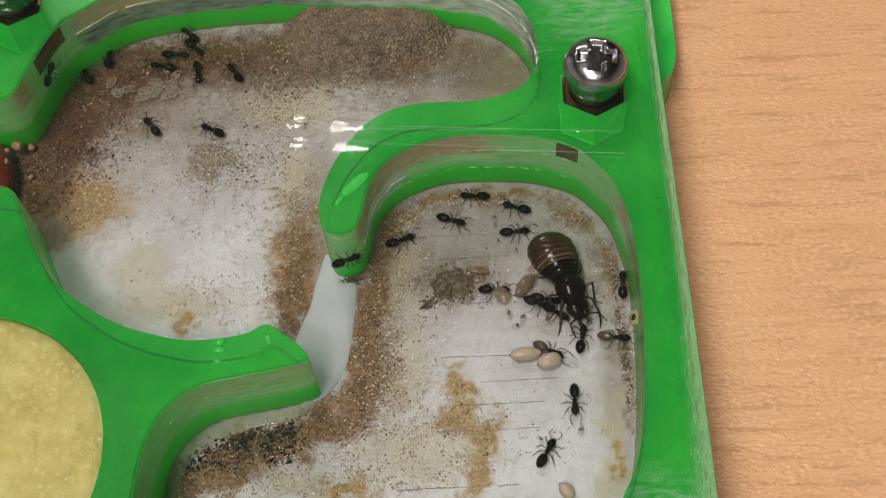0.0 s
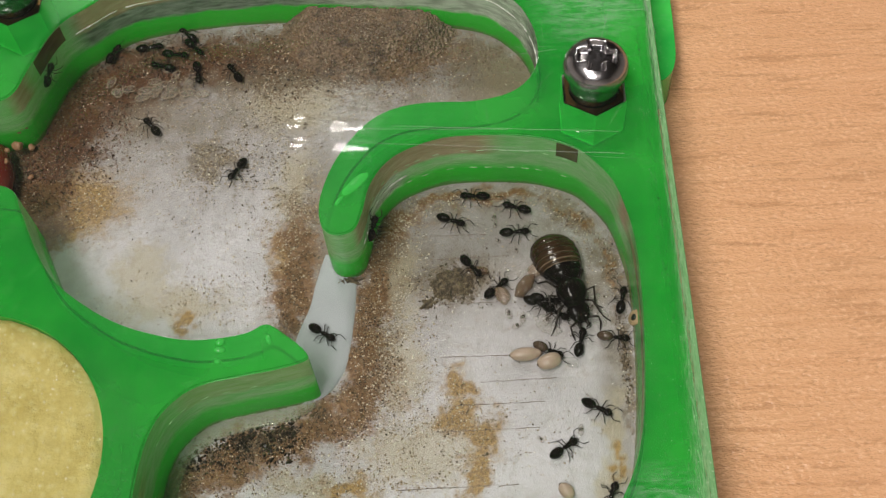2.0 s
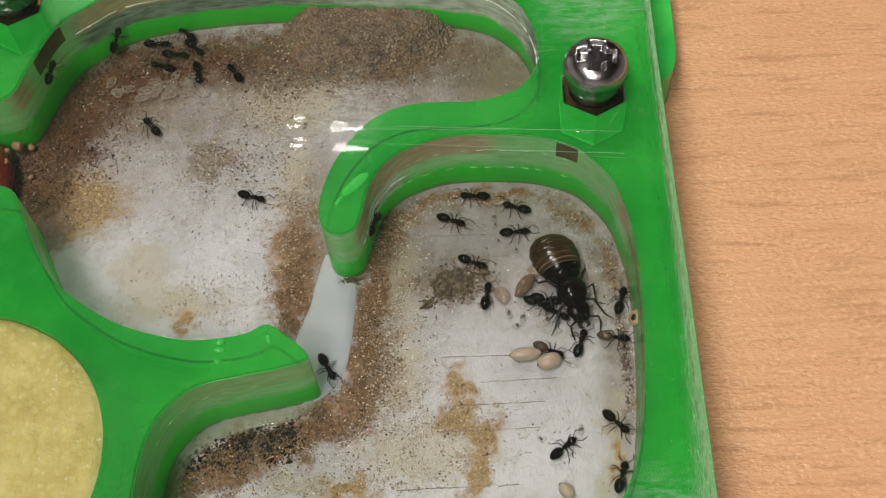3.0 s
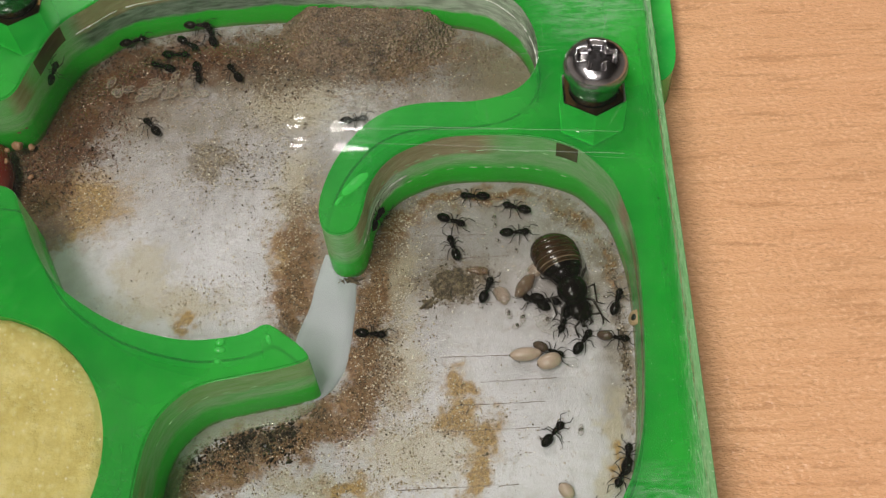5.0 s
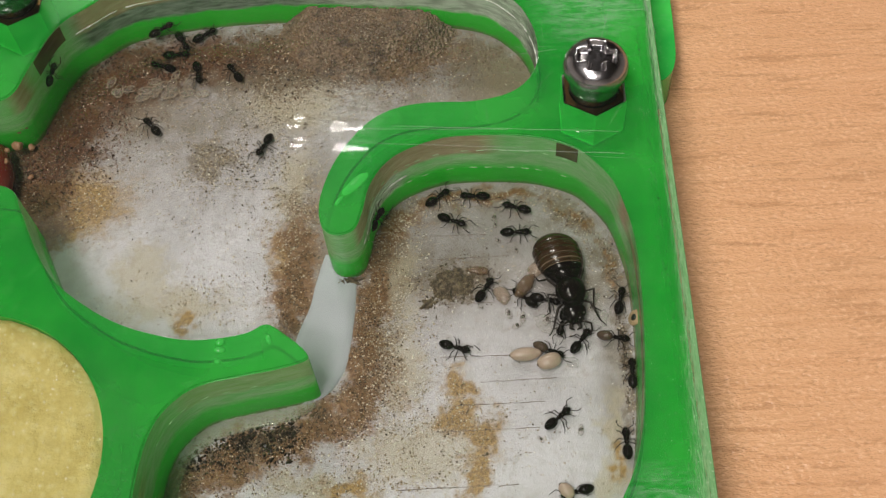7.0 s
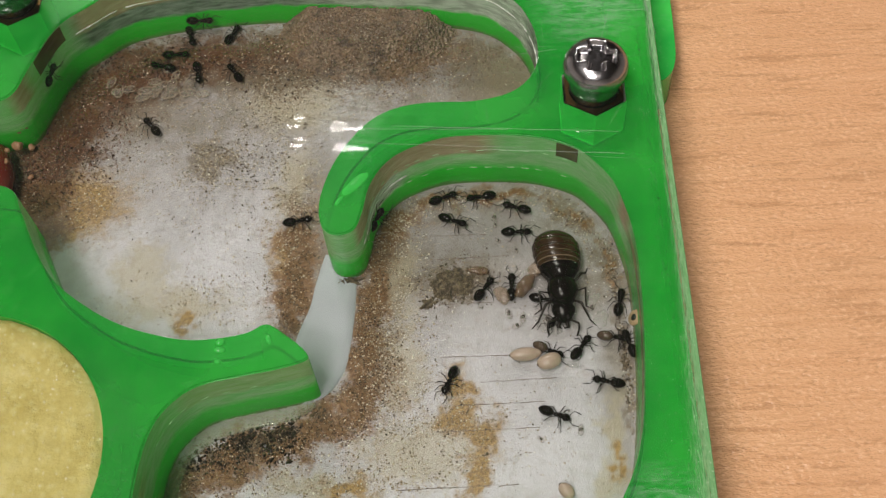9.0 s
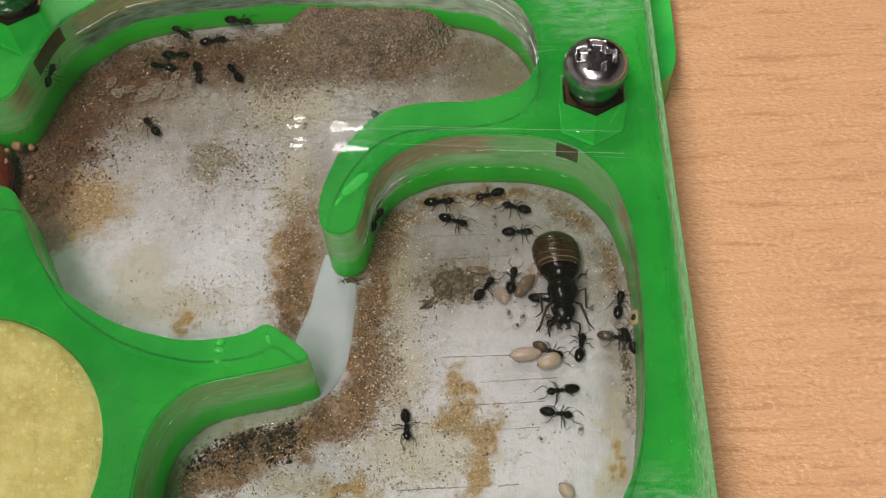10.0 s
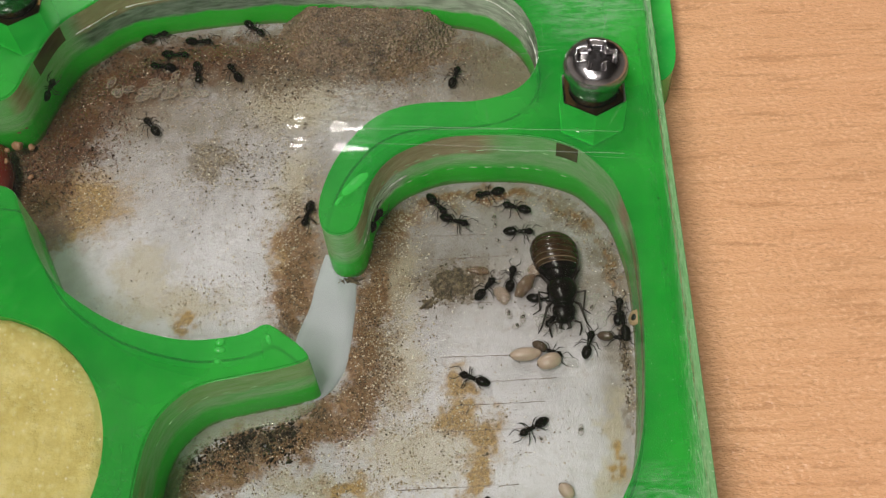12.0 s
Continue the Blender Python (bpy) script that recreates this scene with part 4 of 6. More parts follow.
def grains(name, ellipses, material, lo, hi, label, seed, spread=0.62, mound=False, many=1.0):
    rng = np.random.default_rng(seed)
    xs, ys = [], []
    for x, y, rx, ry, turn, count in ellipses:
        count = int(count * many)
        u = rng.normal(0, spread, (count, 2)) * (rx, ry)
        a = radians(turn)
        xs.append(x + u[:, 0] * math.cos(a) - u[:, 1] * math.sin(a))
        ys.append(y + u[:, 0] * math.sin(a) + u[:, 1] * math.cos(a))
    x, y = np.concatenate(xs), np.concatenate(ys)
    clump = np.array([noise.noise((a * 0.55, b * 0.55, seed)) + 0.6 * noise.noise((a * 1.7, b * 1.7, seed)) for a, b in zip(x, y)])
    keep = inside(x, y) & (clump + rng.normal(0, 0.22, len(x)) > -0.12)
    x, y = x[keep], y[keep]
    n = len(x)
    s = rng.uniform(lo, hi, n) * rng.choice((0.7, 1.0, 1.35), n)
    z = FLOOR_Z + s * 0.45 + (mound_height(x, y) if mound else 0)
    base = np.array(((1, 0, 0), (-1, 0, 0), (0, 1, 0), (0, -1, 0), (0, 0, 1), (0, 0, -1)), float)
    stretch = rng.uniform(0.6, 1.1, (n, 1, 3)) * (1, 1, 0.75)
    v = base[None] * stretch * s[:, None, None]
    a = rng.uniform(0, math.tau, n)
    ca, sa = np.cos(a)[:, None], np.sin(a)[:, None]
    tilt = rng.uniform(-0.6, 0.6, n)[:, None]
    vx, vy, vz = v[..., 0] * ca - v[..., 1] * sa, v[..., 0] * sa + v[..., 1] * ca, v[..., 2] + v[..., 0] * tilt
    verts = np.stack((vx + x[:, None], vy + y[:, None], vz + z[:, None]), -1).reshape(-1, 3) * MM
    tri = np.array(((0, 2, 4), (2, 1, 4), (1, 3, 4), (3, 0, 4), (2, 0, 5), (1, 2, 5), (3, 1, 5), (0, 3, 5)))
    faces = (tri[None] + 6 * np.arange(n)[:, None, None]).reshape(-1, 3)
    me = bpy.data.meshes.new(name)
    me.from_pydata(verts.tolist(), [], faces.tolist())
    me.materials.append(material)
    tagged(new(name, me), label, "sand", kind="stuff")


def sand_heap():
    bm = bmesh.new()
    xs, ys = np.linspace(-17, 2.5, 70), np.linspace(18, 28.5, 44)
    gx, gy = np.meshgrid(xs, ys)
    ok = inside(gx.ravel(), gy.ravel()).reshape(gx.shape)
    h = mound_height(gx, gy)
    vs = {}
    for j in range(len(ys)):
        for i in range(len(xs)):
            if h[j, i] > 0 and ok[j, i]:
                p = Vector((gx[j, i], gy[j, i], 0))
                vs[i, j] = bm.verts.new((p.x, p.y, min(FLOOR_Z + h[j, i] - 0.06 + 0.25 * noise.noise(p * 1.3) + 0.15 * noise.noise(p * 4), FRAME_Z - 0.05)))
    for (i, j) in list(vs):
        q = [(i, j), (i + 1, j), (i + 1, j + 1), (i, j + 1)]
        if all(k in vs for k in q):
            bm.faces.new([vs[k] for k in q])
    tagged(part("sand_heap", bm, M_HEAP), "brown sand heap against the chamber wall", "sand", kind="stuff")


def waste_mound(x, y, rx, ry, h, turn):
    """A lumpy cake of waste crumbs with a ragged outline."""
    bm = bmesh.new()
    rings = []
    for i in range(15):
        r = i / 14
        line = []
        for k in range(56):
            a = k * math.tau / 56
            edge = 1 + 0.55 * noise.noise((math.cos(a) * 1.6 + x, math.sin(a) * 1.6 + y, 1.0)) + 0.25 * noise.noise((math.cos(a) * 5 + x, math.sin(a) * 5, 4.0))
            u, v = r * edge * rx * math.cos(a), r * edge * ry * math.sin(a)
            z = h * (1 - r ** 3) * (0.7 + 0.5 * noise.noise((u * 1.5, v * 1.5, x)) + 0.45 * noise.noise((u * 4, v * 4, y)))
            line.append(bm.verts.new((u, v, max(z, 0.0))) if i or not k else line[0])
        rings.append(line)
    for k in range(56):
        bm.faces.new((rings[0][0], rings[1][k], rings[1][(k + 1) % 56]))
    for a, b in zip(rings[1:], rings[2:]):
        for k in range(56):
            bm.faces.new((a[k], b[k], b[(k + 1) % 56], a[(k + 1) % 56]))
    ob = part("waste_mound", bm, M_WASTE)
    ob.matrix_world = pose(x * MM, y * MM, (FLOOR_Z + 0.006) * MM, 0, 0, turn)
    tagged(ob, "grey-brown cake of waste crumbs on the floor plate", "waste", kind="stuff")


def waste_stuff():
    n = Nodes("caked_waste")
    c = n.ramp(n.noise(2.6, 5, 0.75), [(0.36, (0.022, 0.017, 0.012)), (0.48, (0.085, 0.062, 0.038)), (0.60, (0.19, 0.145, 0.09)), (0.74, (0.34, 0.28, 0.20))])
    n.bump(n.noise(3.0, 4, 0.7), 1.0, 0.4)
    return n.set(c, 0.42)


M_WASTE = waste_stuff()


def heap_stuff():
    n = Nodes("heaped_sand")
    cell = n.voronoi(3.2)
    c = n.ramp(n.noise(4.0, 3, 0.7), [(0.3, (0.075, 0.052, 0.038)), (0.5, (0.22, 0.155, 0.11)), (0.7, (0.38, 0.28, 0.195))])
    c = n.mix(n.step(n.noise(0.3, 3), 0.4, 0.65), c, n.mix(0.5, c, (0.26, 0.15, 0.08)))
    c = n.mix(n.math("MULTIPLY", n.step(n.noise(0.55, 4, 0.7), 0.50, 0.66), 0.75), c, (0.065, 0.050, 0.044))
    n.bump(cell.outputs["Distance"], 1.0, 0.25)
    return n.set(c, 0.5)


M_HEAP = heap_stuff()


floor_surface()
sand_heap()
waste_mound(0.8, -3.8, 2.0, 1.6, 0.20, 12)
waste_mound(-1.3, -5.6, 0.75, 0.45, 0.2, 30)
waste_mound(-8.4, -3.1, 1.15, 0.5, 0.5, 4)
grains("coarse_sand", COARSE, M_COARSE, 0.035, 0.08, "coarse brown sand grains along the walls", 3, many=3.2)
grains("damp_sand", DAMP_SAND, M_DAMP, 0.035, 0.085, "damp grey-brown sand grains in the far chamber", 13, many=3.8)
grains("soil_crumbs", SOIL, M_SOIL, 0.07, 0.15, "dark reddish soil crumbs among the damp sand", 17)
grains("fine_sand", FINE, M_FINE, 0.035, 0.085, "fine scattered sand grains on the floor plate", 4, many=3.0)
grains("dark_debris", DARK, M_DARK, 0.045, 0.105, "dark waste crumbs piled on the floor plate", 5, many=2.2)
grains("dark_clumps", CLUMPS, M_CLOD, 0.07, 0.19, "larger dark waste lumps beside the green wall", 7, many=1.9)
grains("heap_grains", [(-7.0, 23.5, 8.5, 5.5, 0, 5500)], M_GREYSAND, 0.04, 0.095, "grey-brown sand grains on the heap", 6, 0.5, True)
grains("heap_sand", [(-7.0, 22.5, 9.5, 5.5, 0, 4500)], M_COARSE, 0.035, 0.08, "brown sand grains on the heap", 9, 0.55, True)


# ---- milky strip in the passage ----
def milky_strip():
    line = spline([(-9.2, -0.5, 1.50), (-9.45, -2.4, 1.70), (-9.6, -4.0, 1.88), (-9.8, -6.1, 2.05), (-10.35, -8.8, 2.40), (-10.75, -11.2, 2.40), (-11.1, -12.9, 1.85), (-11.6, -14.0, 1.1), (-12.0, -14.7, 0.4)], 8, False)
    ribbon("milky_strip", line, 0.2, M_MILKY, "smooth milky plastic strip lying in the passage", "strip")
    line = spline([(-10.9, -14.6, 0.6), (-12.6, -15.3, 0.9), (-13.9, -15.7, 0.9), (-15.8, -16.1, 0.85), (-18.9, -17.0, 0.85), (-20.9, -18.6, 0.8), (-22.0, -20.8, 0.75), (-22.4, -24.0, 0.6)], 8, False)
    ribbon("glue_fillet", line, 0.18, M_FILLET, "pale clear glue fillet along the green wall's foot", "glue")


def ribbon(name, line, h, material, label, category):
    bm = bmesh.new()
    rows = []
    for k, (x, y, w) in enumerate(line):
        p, q = line[max(k - 1, 0)], line[min(k + 1, len(line) - 1)]
        d = Vector((q[0] - p[0], q[1] - p[1])).normalized()
        rows.append([bm.verts.new((x - d.y * u * w, y + d.x * u * w, FLOOR_Z + z)) for u, z in ((-1, 0.02), (-0.94, 0.8 * h), (-0.6, h), (0, 1.1 * h), (0.6, h), (0.94, 0.8 * h), (1, 0.02))])
    for a, c in zip(rows, rows[1:]):
        for k in range(6):
            bm.faces.new((a[k], a[k + 1], c[k + 1], c[k]))
    for ends in (rows[0], rows[-1]):
        bm.faces.new(ends)
    tagged(part(name, bm, material), label, category)


M_MILKY = plain("milky_plastic", (0.63, 0.675, 0.74), 0.16, 0, 0.3, 0.30, 0.05, Alpha=0.75)
M_FILLET = plain("clear_glue", (0.46, 0.50, 0.33), 0.10, 0, 0.5, 0.9, 0.3, Alpha=0.36)
milky_strip()


# ---- dust on the cover, pale specks painting wet glints on the sponge ----
def specks(name, places, size, material, label, category):
    rng = random.Random(len(places))
    bm = bmesh.new()
    for x, y, z in places:
        s = size * rng.uniform(0.5, 1.3)
        bmesh.ops.create_icosphere(bm, subdivisions=1, radius=s, matrix=Matrix.Translation((x, y, z)) @ Matrix.Diagonal((rng.uniform(0.7, 1.6), rng.uniform(0.7, 1.3), 0.5, 1)))
    tagged(part(name, bm, material), label, category, kind="stuff")


def loose_specks():
    rng = random.Random(12)
    dust = [(19.0 - abs(rng.gauss(0, 1.6)), rng.uniform(-28, 30), COVER_Z + 0.01) for _ in range(260)]
    dust += [(rng.uniform(-45, 19), rng.uniform(-26, 32), COVER_Z + 0.01) for _ in range(110)]
    specks("dust", dust, 0.027, M_DUST, "pale dust specks on the clear cover", "dust")
    grime = [(18.0 + rng.gauss(0, 0.10), rng.choice((26, 14, 8, 3, -2, -7, -12)) + rng.gauss(0, 1.2), COVER_Z + 0.01) for _ in range(110)]
    specks("grime", grime, 0.04, M_BLACK, "black grime specks along the cover's edge", "dirt")
    glints = []
    while len(glints) < 700:
        a, r = rng.uniform(0, math.tau), SPONGE_R * 0.96 * math.sqrt(rng.random())
        glints.append((SPONGE_C[0] + r * math.cos(a), SPONGE_C[1] + r * math.sin(a), FRAME_Z - 0.2 + rng.gauss(0, 0.08)))
    specks("water_droplets", glints, 0.055, M_DROP, "tiny pale droplets that paint wet glints on the yellow sponge", "water")


def wet_patches():
    rng = random.Random(77)
    for x, y, w in ((9.0, -8.0, 1.3), (13.6, -7.6, 1.0), (13.0, -5.6, 0.8), (10.9, -11.6, 0.7), (7.4, -2.9, 0.8)):
        bm = bmesh.new()
        blob(bm, (0, 0, 0), (w, w * 0.6, 0.14), rng.uniform(0, 180), 28, 14)
        for v in bm.verts:
            v.co *= 1 + 0.45 * noise.noise(v.co * 1.9 + Vector((x, y, 0)))
        ob = part("wet_patch", bm, M_WET)
        ob.location = Vector((x, y, FLOOR_Z + 0.05)) * MM
        tagged(ob, "shiny wet patch on the floor plate", "water", "wet patches")
    # glints of the wet floor and its grains, painted as white specks
    drops = [(rng.gauss(11.2, 2.6), rng.gauss(-4.0, 5.0), FLOOR_Z + 0.04) for _ in range(240)] + [(rng.gauss(-18.0, 9.0), rng.gauss(8.0, 6.0), FLOOR_Z + 0.04) for _ in range(200)] + [(rng.gauss(-1.0, 3.5), rng.gauss(-13.0, 6.0), FLOOR_Z + 0.04) for _ in range(420)]
    ok = inside(np.array([d[0] for d in drops]), np.array([d[1] for d in drops]))
    specks("floor_droplets", [d for d, k in zip(drops, ok) if k], 0.05, M_GLINT, "tiny white droplets and grains that paint glints on the floor", "water")


M_WET = plain("wet_film", (0.62, 0.62, 0.58), 0.04, 0, 0.3, 1.4, 0.8, Alpha=0.22)
M_GLINT = plain("painted_white_glint", (0.86, 0.84, 0.80), 0.06, 0, 0.2, 2, 0.05)
M_DUST = plain("pale_dust", (0.40, 0.62, 0.42), 0.4, 0, 0.3, 3, 0.1)
M_DROP = plain("droplet_glint", (0.88, 0.86, 0.66), 0.04, 0, 0.2, 2, 0.05)
loose_specks()
wet_patches()


# ---- floor joints ----
def floor_joints():
    for x0, y0, x1, y1 in ((-0.3, -10.8, 5.5, -10.8), (3.1, -13.2, 9.5, -13), (0.7, -15.3, 8.4, -15.1), (-0.7, -17.6, 7.9, -17.4), (-3.9, -22.5, 6, -22.2), (-1.2, 1.4, 3.9, 1.4), (-0.7, -1.1, 5.9, -0.9), (-0.2, -5.7, 4.7, -5.6)):
        bm = bmesh.new()
        n = 14
        rng = random.Random(int(x0 * 10))
        pts = [(x0 + (x1 - x0) * k / n, y0 + (y1 - y0) * k / n + rng.uniform(-0.04, 0.04), FLOOR_Z + 0.012) for k in range(n + 1)]
        tube(bm, pts, [rng.uniform(0.012, 0.042) for _ in pts], 5)
        tagged(part("floor_groove", bm, M_GROOVE), "thin dirty groove in the white floor plate", "groove", "floor grooves", "structure")


M_GROOVE = plain("groove_dirt", (0.25, 0.19, 0.16), 0.7, 0, 0.5, 5, 0.1)
floor_joints()


# ---- ants ----
def leg_mesh(bm, pts, thick):
    tube(bm, [(0, 0, 0), *pts], [thick * 0.9, thick * 1.15, thick * 0.7, thick * 0.35], 6)


LEGS = [(0.42, 0.15, ((0.34, 0.38, 0.20), (0.58, 0.66, -0.28), (0.80, 0.72, -0.40))),
        (0.22, 0.17, ((0.04, 0.46, 0.24), (-0.10, 0.78, -0.28), (-0.02, 1.00, -0.40))),
        (0.02, 0.15, ((-0.34, 0.38, 0.26), (-0.64, 0.70, -0.28), (-0.92, 0.78, -0.40)))]


def worker_ant(skin, plump=1.0, label="small black worker ant with six thin legs"):
    """A small worker, heading along +x, its feet 0.42 below the origin."""
    ant = thing("worker_ant", label, "ant", "worker ants")
    bm = bmesh.new()
    profile = ((0.28, 0.10), (0.40, 0.25), (0.55, 0.345), (0.70, 0.39), (0.72, 0.375), (0.92, 0.405), (1.05, 0.39), (1.07, 0.37), (1.25, 0.325), (1.27, 0.305), (1.42, 0.20), (1.52, 0.05))
    rows = [[bm.verts.new((-0.22 - (d - 0.28) * plump, plump * r * math.cos(k * math.tau / 16), 0.06 + 0.94 * plump * r * math.sin(k * math.tau / 16))) for k in range(16)] for d, r in profile]
    for p, q in zip(rows, rows[1:]):
        for k in range(16):
            bm.faces.new((p[k], p[(k + 1) % 16], q[(k + 1) % 16], q[k]))
    bm.faces.new(rows[0][::-1])
    bm.faces.new(rows[-1])
    part("gaster", bm, skin, ant)
    bm = bmesh.new()
    blob(bm, (-0.20, 0, 0.03), (0.10, 0.09, 0.15), u=8, v=6)
    part("petiole", bm, M_LEG, ant)
    bm = bmesh.new()
    blob(bm, (0.04, 0, 0.02), (0.27, 0.19, 0.19))
    blob(bm, (0.36, 0, 0.07), (0.30, 0.24, 0.21))
    part("thorax", bm, M_ANT, ant)
    bm = bmesh.new()
    blob(bm, (0.88, 0, 0.04), (0.36, 0.34, 0.24), pinch=0.22)
    head = part("head", bm, M_ANT, ant)
    for s in (1, -1):
        bm = bmesh.new()
        blob(bm, (0.92, 0.275 * s, 0.13), (0.08, 0.05, 0.06), u=8, v=6)
        part("eye", bm, M_ANT, head)
        bm = bmesh.new()
        tube(bm, [(1.12, 0.07 * s, -0.02), (1.28, 0.10 * s, -0.04), (1.36, 0.02 * s, -0.05)], [0.05, 0.04, 0.015], 5)
        part("mandible", bm, M_LEG, head)
    for s in (1, -1):
        bm = bmesh.new()
        tube(bm, [(0, 0, 0), (0.25, 0.30 * s, 0.16), (0.40, 0.45 * s, 0.16), (0.72, 0.42 * s, 0.0), (1.0, 0.36 * s, -0.12)], [0.035, 0.035, 0.035, 0.035, 0.03], 5)
        a = part("antenna", bm, M_LEG, ant)
        a.location = Vector((1.05, 0.12 * s, 0.10)) * MM
    for s in (1, -1):
        for x, y, pts in LEGS:
            bm = bmesh.new()
            leg_mesh(bm, [(p[0], p[1] * s, p[2]) for p in pts], 0.040)
            leg = part("leg", bm, M_LEG, ant)
            leg.location = Vector((x, y * s, -0.02)) * MM
    return ant


def turned_body(bm, a, b, steps, radius_at):
    """A flattened turned body along -x, between two distances."""
    rows = []
    for i in range(steps):
        d = a + (b - a) * i / (steps - 1)
        r = radius_at(d, i)
        rows.append([bm.verts.new((-d, r * math.cos(k * math.tau / 36) - 0.09 * max(d, 0), 0.30 + 0.78 * r * math.sin(k * math.tau / 36))) for k in range(36)])
    for p, q in zip(rows, rows[1:]):
        for k in range(36):
            bm.faces.new((p[k], p[(k + 1) % 36], q[(k + 1) % 36], q[k]))
    bm.faces.new(rows[0][::-1])
    bm.faces.new(rows[-1])


def queen_ant():
    queen = thing("queen_ant", "large queen ant with banded brown abdomen", "ant")
    profile = [(-0.5, 0.35), (-0.3, 0.62), (0.0, 0.96), (0.4, 1.30), (0.9, 1.62), (1.4, 1.83), (2.0, 1.97), (2.7, 2.04), (3.4, 2.0), (4.0, 1.72), (4.5, 1.2), (4.75, 0.65), (4.85, 0.1)]

    def radius(d):
        return float(np.interp(d, [p[0] for p in profile], [p[1] for p in profile]))

    bm = bmesh.new()
    turned_body(bm, -0.45, 4.8, 28, lambda d, i: radius(d) * 0.975)
    gaster = part("gaster", bm, M_MEMBRANE, queen, "pale membrane between the dark bands")
    gaster.location = Vector((0.3, 0, 0)) * MM
    for a, b, m in ((-0.5, 0.66, M_ANT), (0.68, 1.22, M_ANT), (1.30, 1.58, M_BAND), (1.72, 2.16, M_BAND), (2.24, 2.80, M_BAND), (2.84, 3.58, M_BAND), (3.62, 4.85, M_BAND)):
        bm = bmesh.new()
        turned_body(bm, a, b, 9, lambda d, i: radius(d) * (1.015 + 0.03 * math.sin(math.pi * i / 8)))
        part("tergite", bm, m, gaster)
    bm = bmesh.new()
    blob(bm, (-0.25, 0, 0.2), (0.25, 0.35, 0.55), u=10, v=8)
    part("petiole", bm, M_ANT, queen)
    bm = bmesh.new()
    blob(bm, (1.35, 0, 0.45), (1.45, 1.34, 1.05), u=24, v=16)
    blob(bm, (2.35, 0, 0.25), (0.65, 0.95, 0.75), u=16, v=10)
    blob(bm, (0.45, 0, 0.35), (0.85, 0.72, 0.7), u=20, v=12)
    thorax = part("thorax", bm, M_ANT, queen)
    bm = bmesh.new()
    blob(bm, (0.70, 0, 0.0), (0.95, 0.98, 0.55), u=20, v=14, pinch=0.3)
    for s in (1, -1):
        blob(bm, (1.15, 0.42 * s, 0.12), (0.42, 0.36, 0.34), 12 * s, 12, 8)
    head = part("head", bm, M_ANT, queen)
    head.location = Vector((2.62, 0, 0.05)) * MM
    for s in (1, -1):
        bm = bmesh.new()
        blob(bm, (0.62, 0.80 * s, 0.22), (0.26, 0.18, 0.2), u=10, v=8)
        part("eye", bm, M_ANT, head)
        bm = bmesh.new()
        tube(bm, [(1.5, 0.3 * s, -0.1), (1.95, 0.42 * s, -0.2), (2.1, 0.08 * s, -0.2)], [0.2, 0.15, 0.04], 6)
        part("mandible", bm, M_LEG, head)
        bm = bmesh.new()
        tube(bm, [(1.3, 0.32 * s, 0.25), (1.7, 1.3 * s, 0.4), (2.2, 1.35 * s, 0.1), (3.0, 1.1 * s, -0.9)], [0.1, 0.1, 0.09, 0.07], 6)
        part("antenna", bm, M_LEG, head)
        for x, pts in ((2.2, ((0.7, 0.9, 0.4), (2.0, 1.7, -0.9), (2.7, 2.3, -1.08))), (1.5, ((-0.1, 1.6, 0.4), (1.2, 1.5, -0.9), (1.6, 2.3, -1.08))),
                       (0.9, ((-1.3, 1.1, 0.5), (-2.3, 1.7, -1.0), (-3.0, 1.9, -1.08)))):
            bm = bmesh.new()
            leg_mesh(bm, [(p[0] * 0.85, p[1] * s * 0.78, p[2]) for p in pts], 0.115)
            leg = part("leg", bm, M_LEG, queen)
            leg.location = Vector((x, 0.75 * s, 0.0)) * MM
    return queen


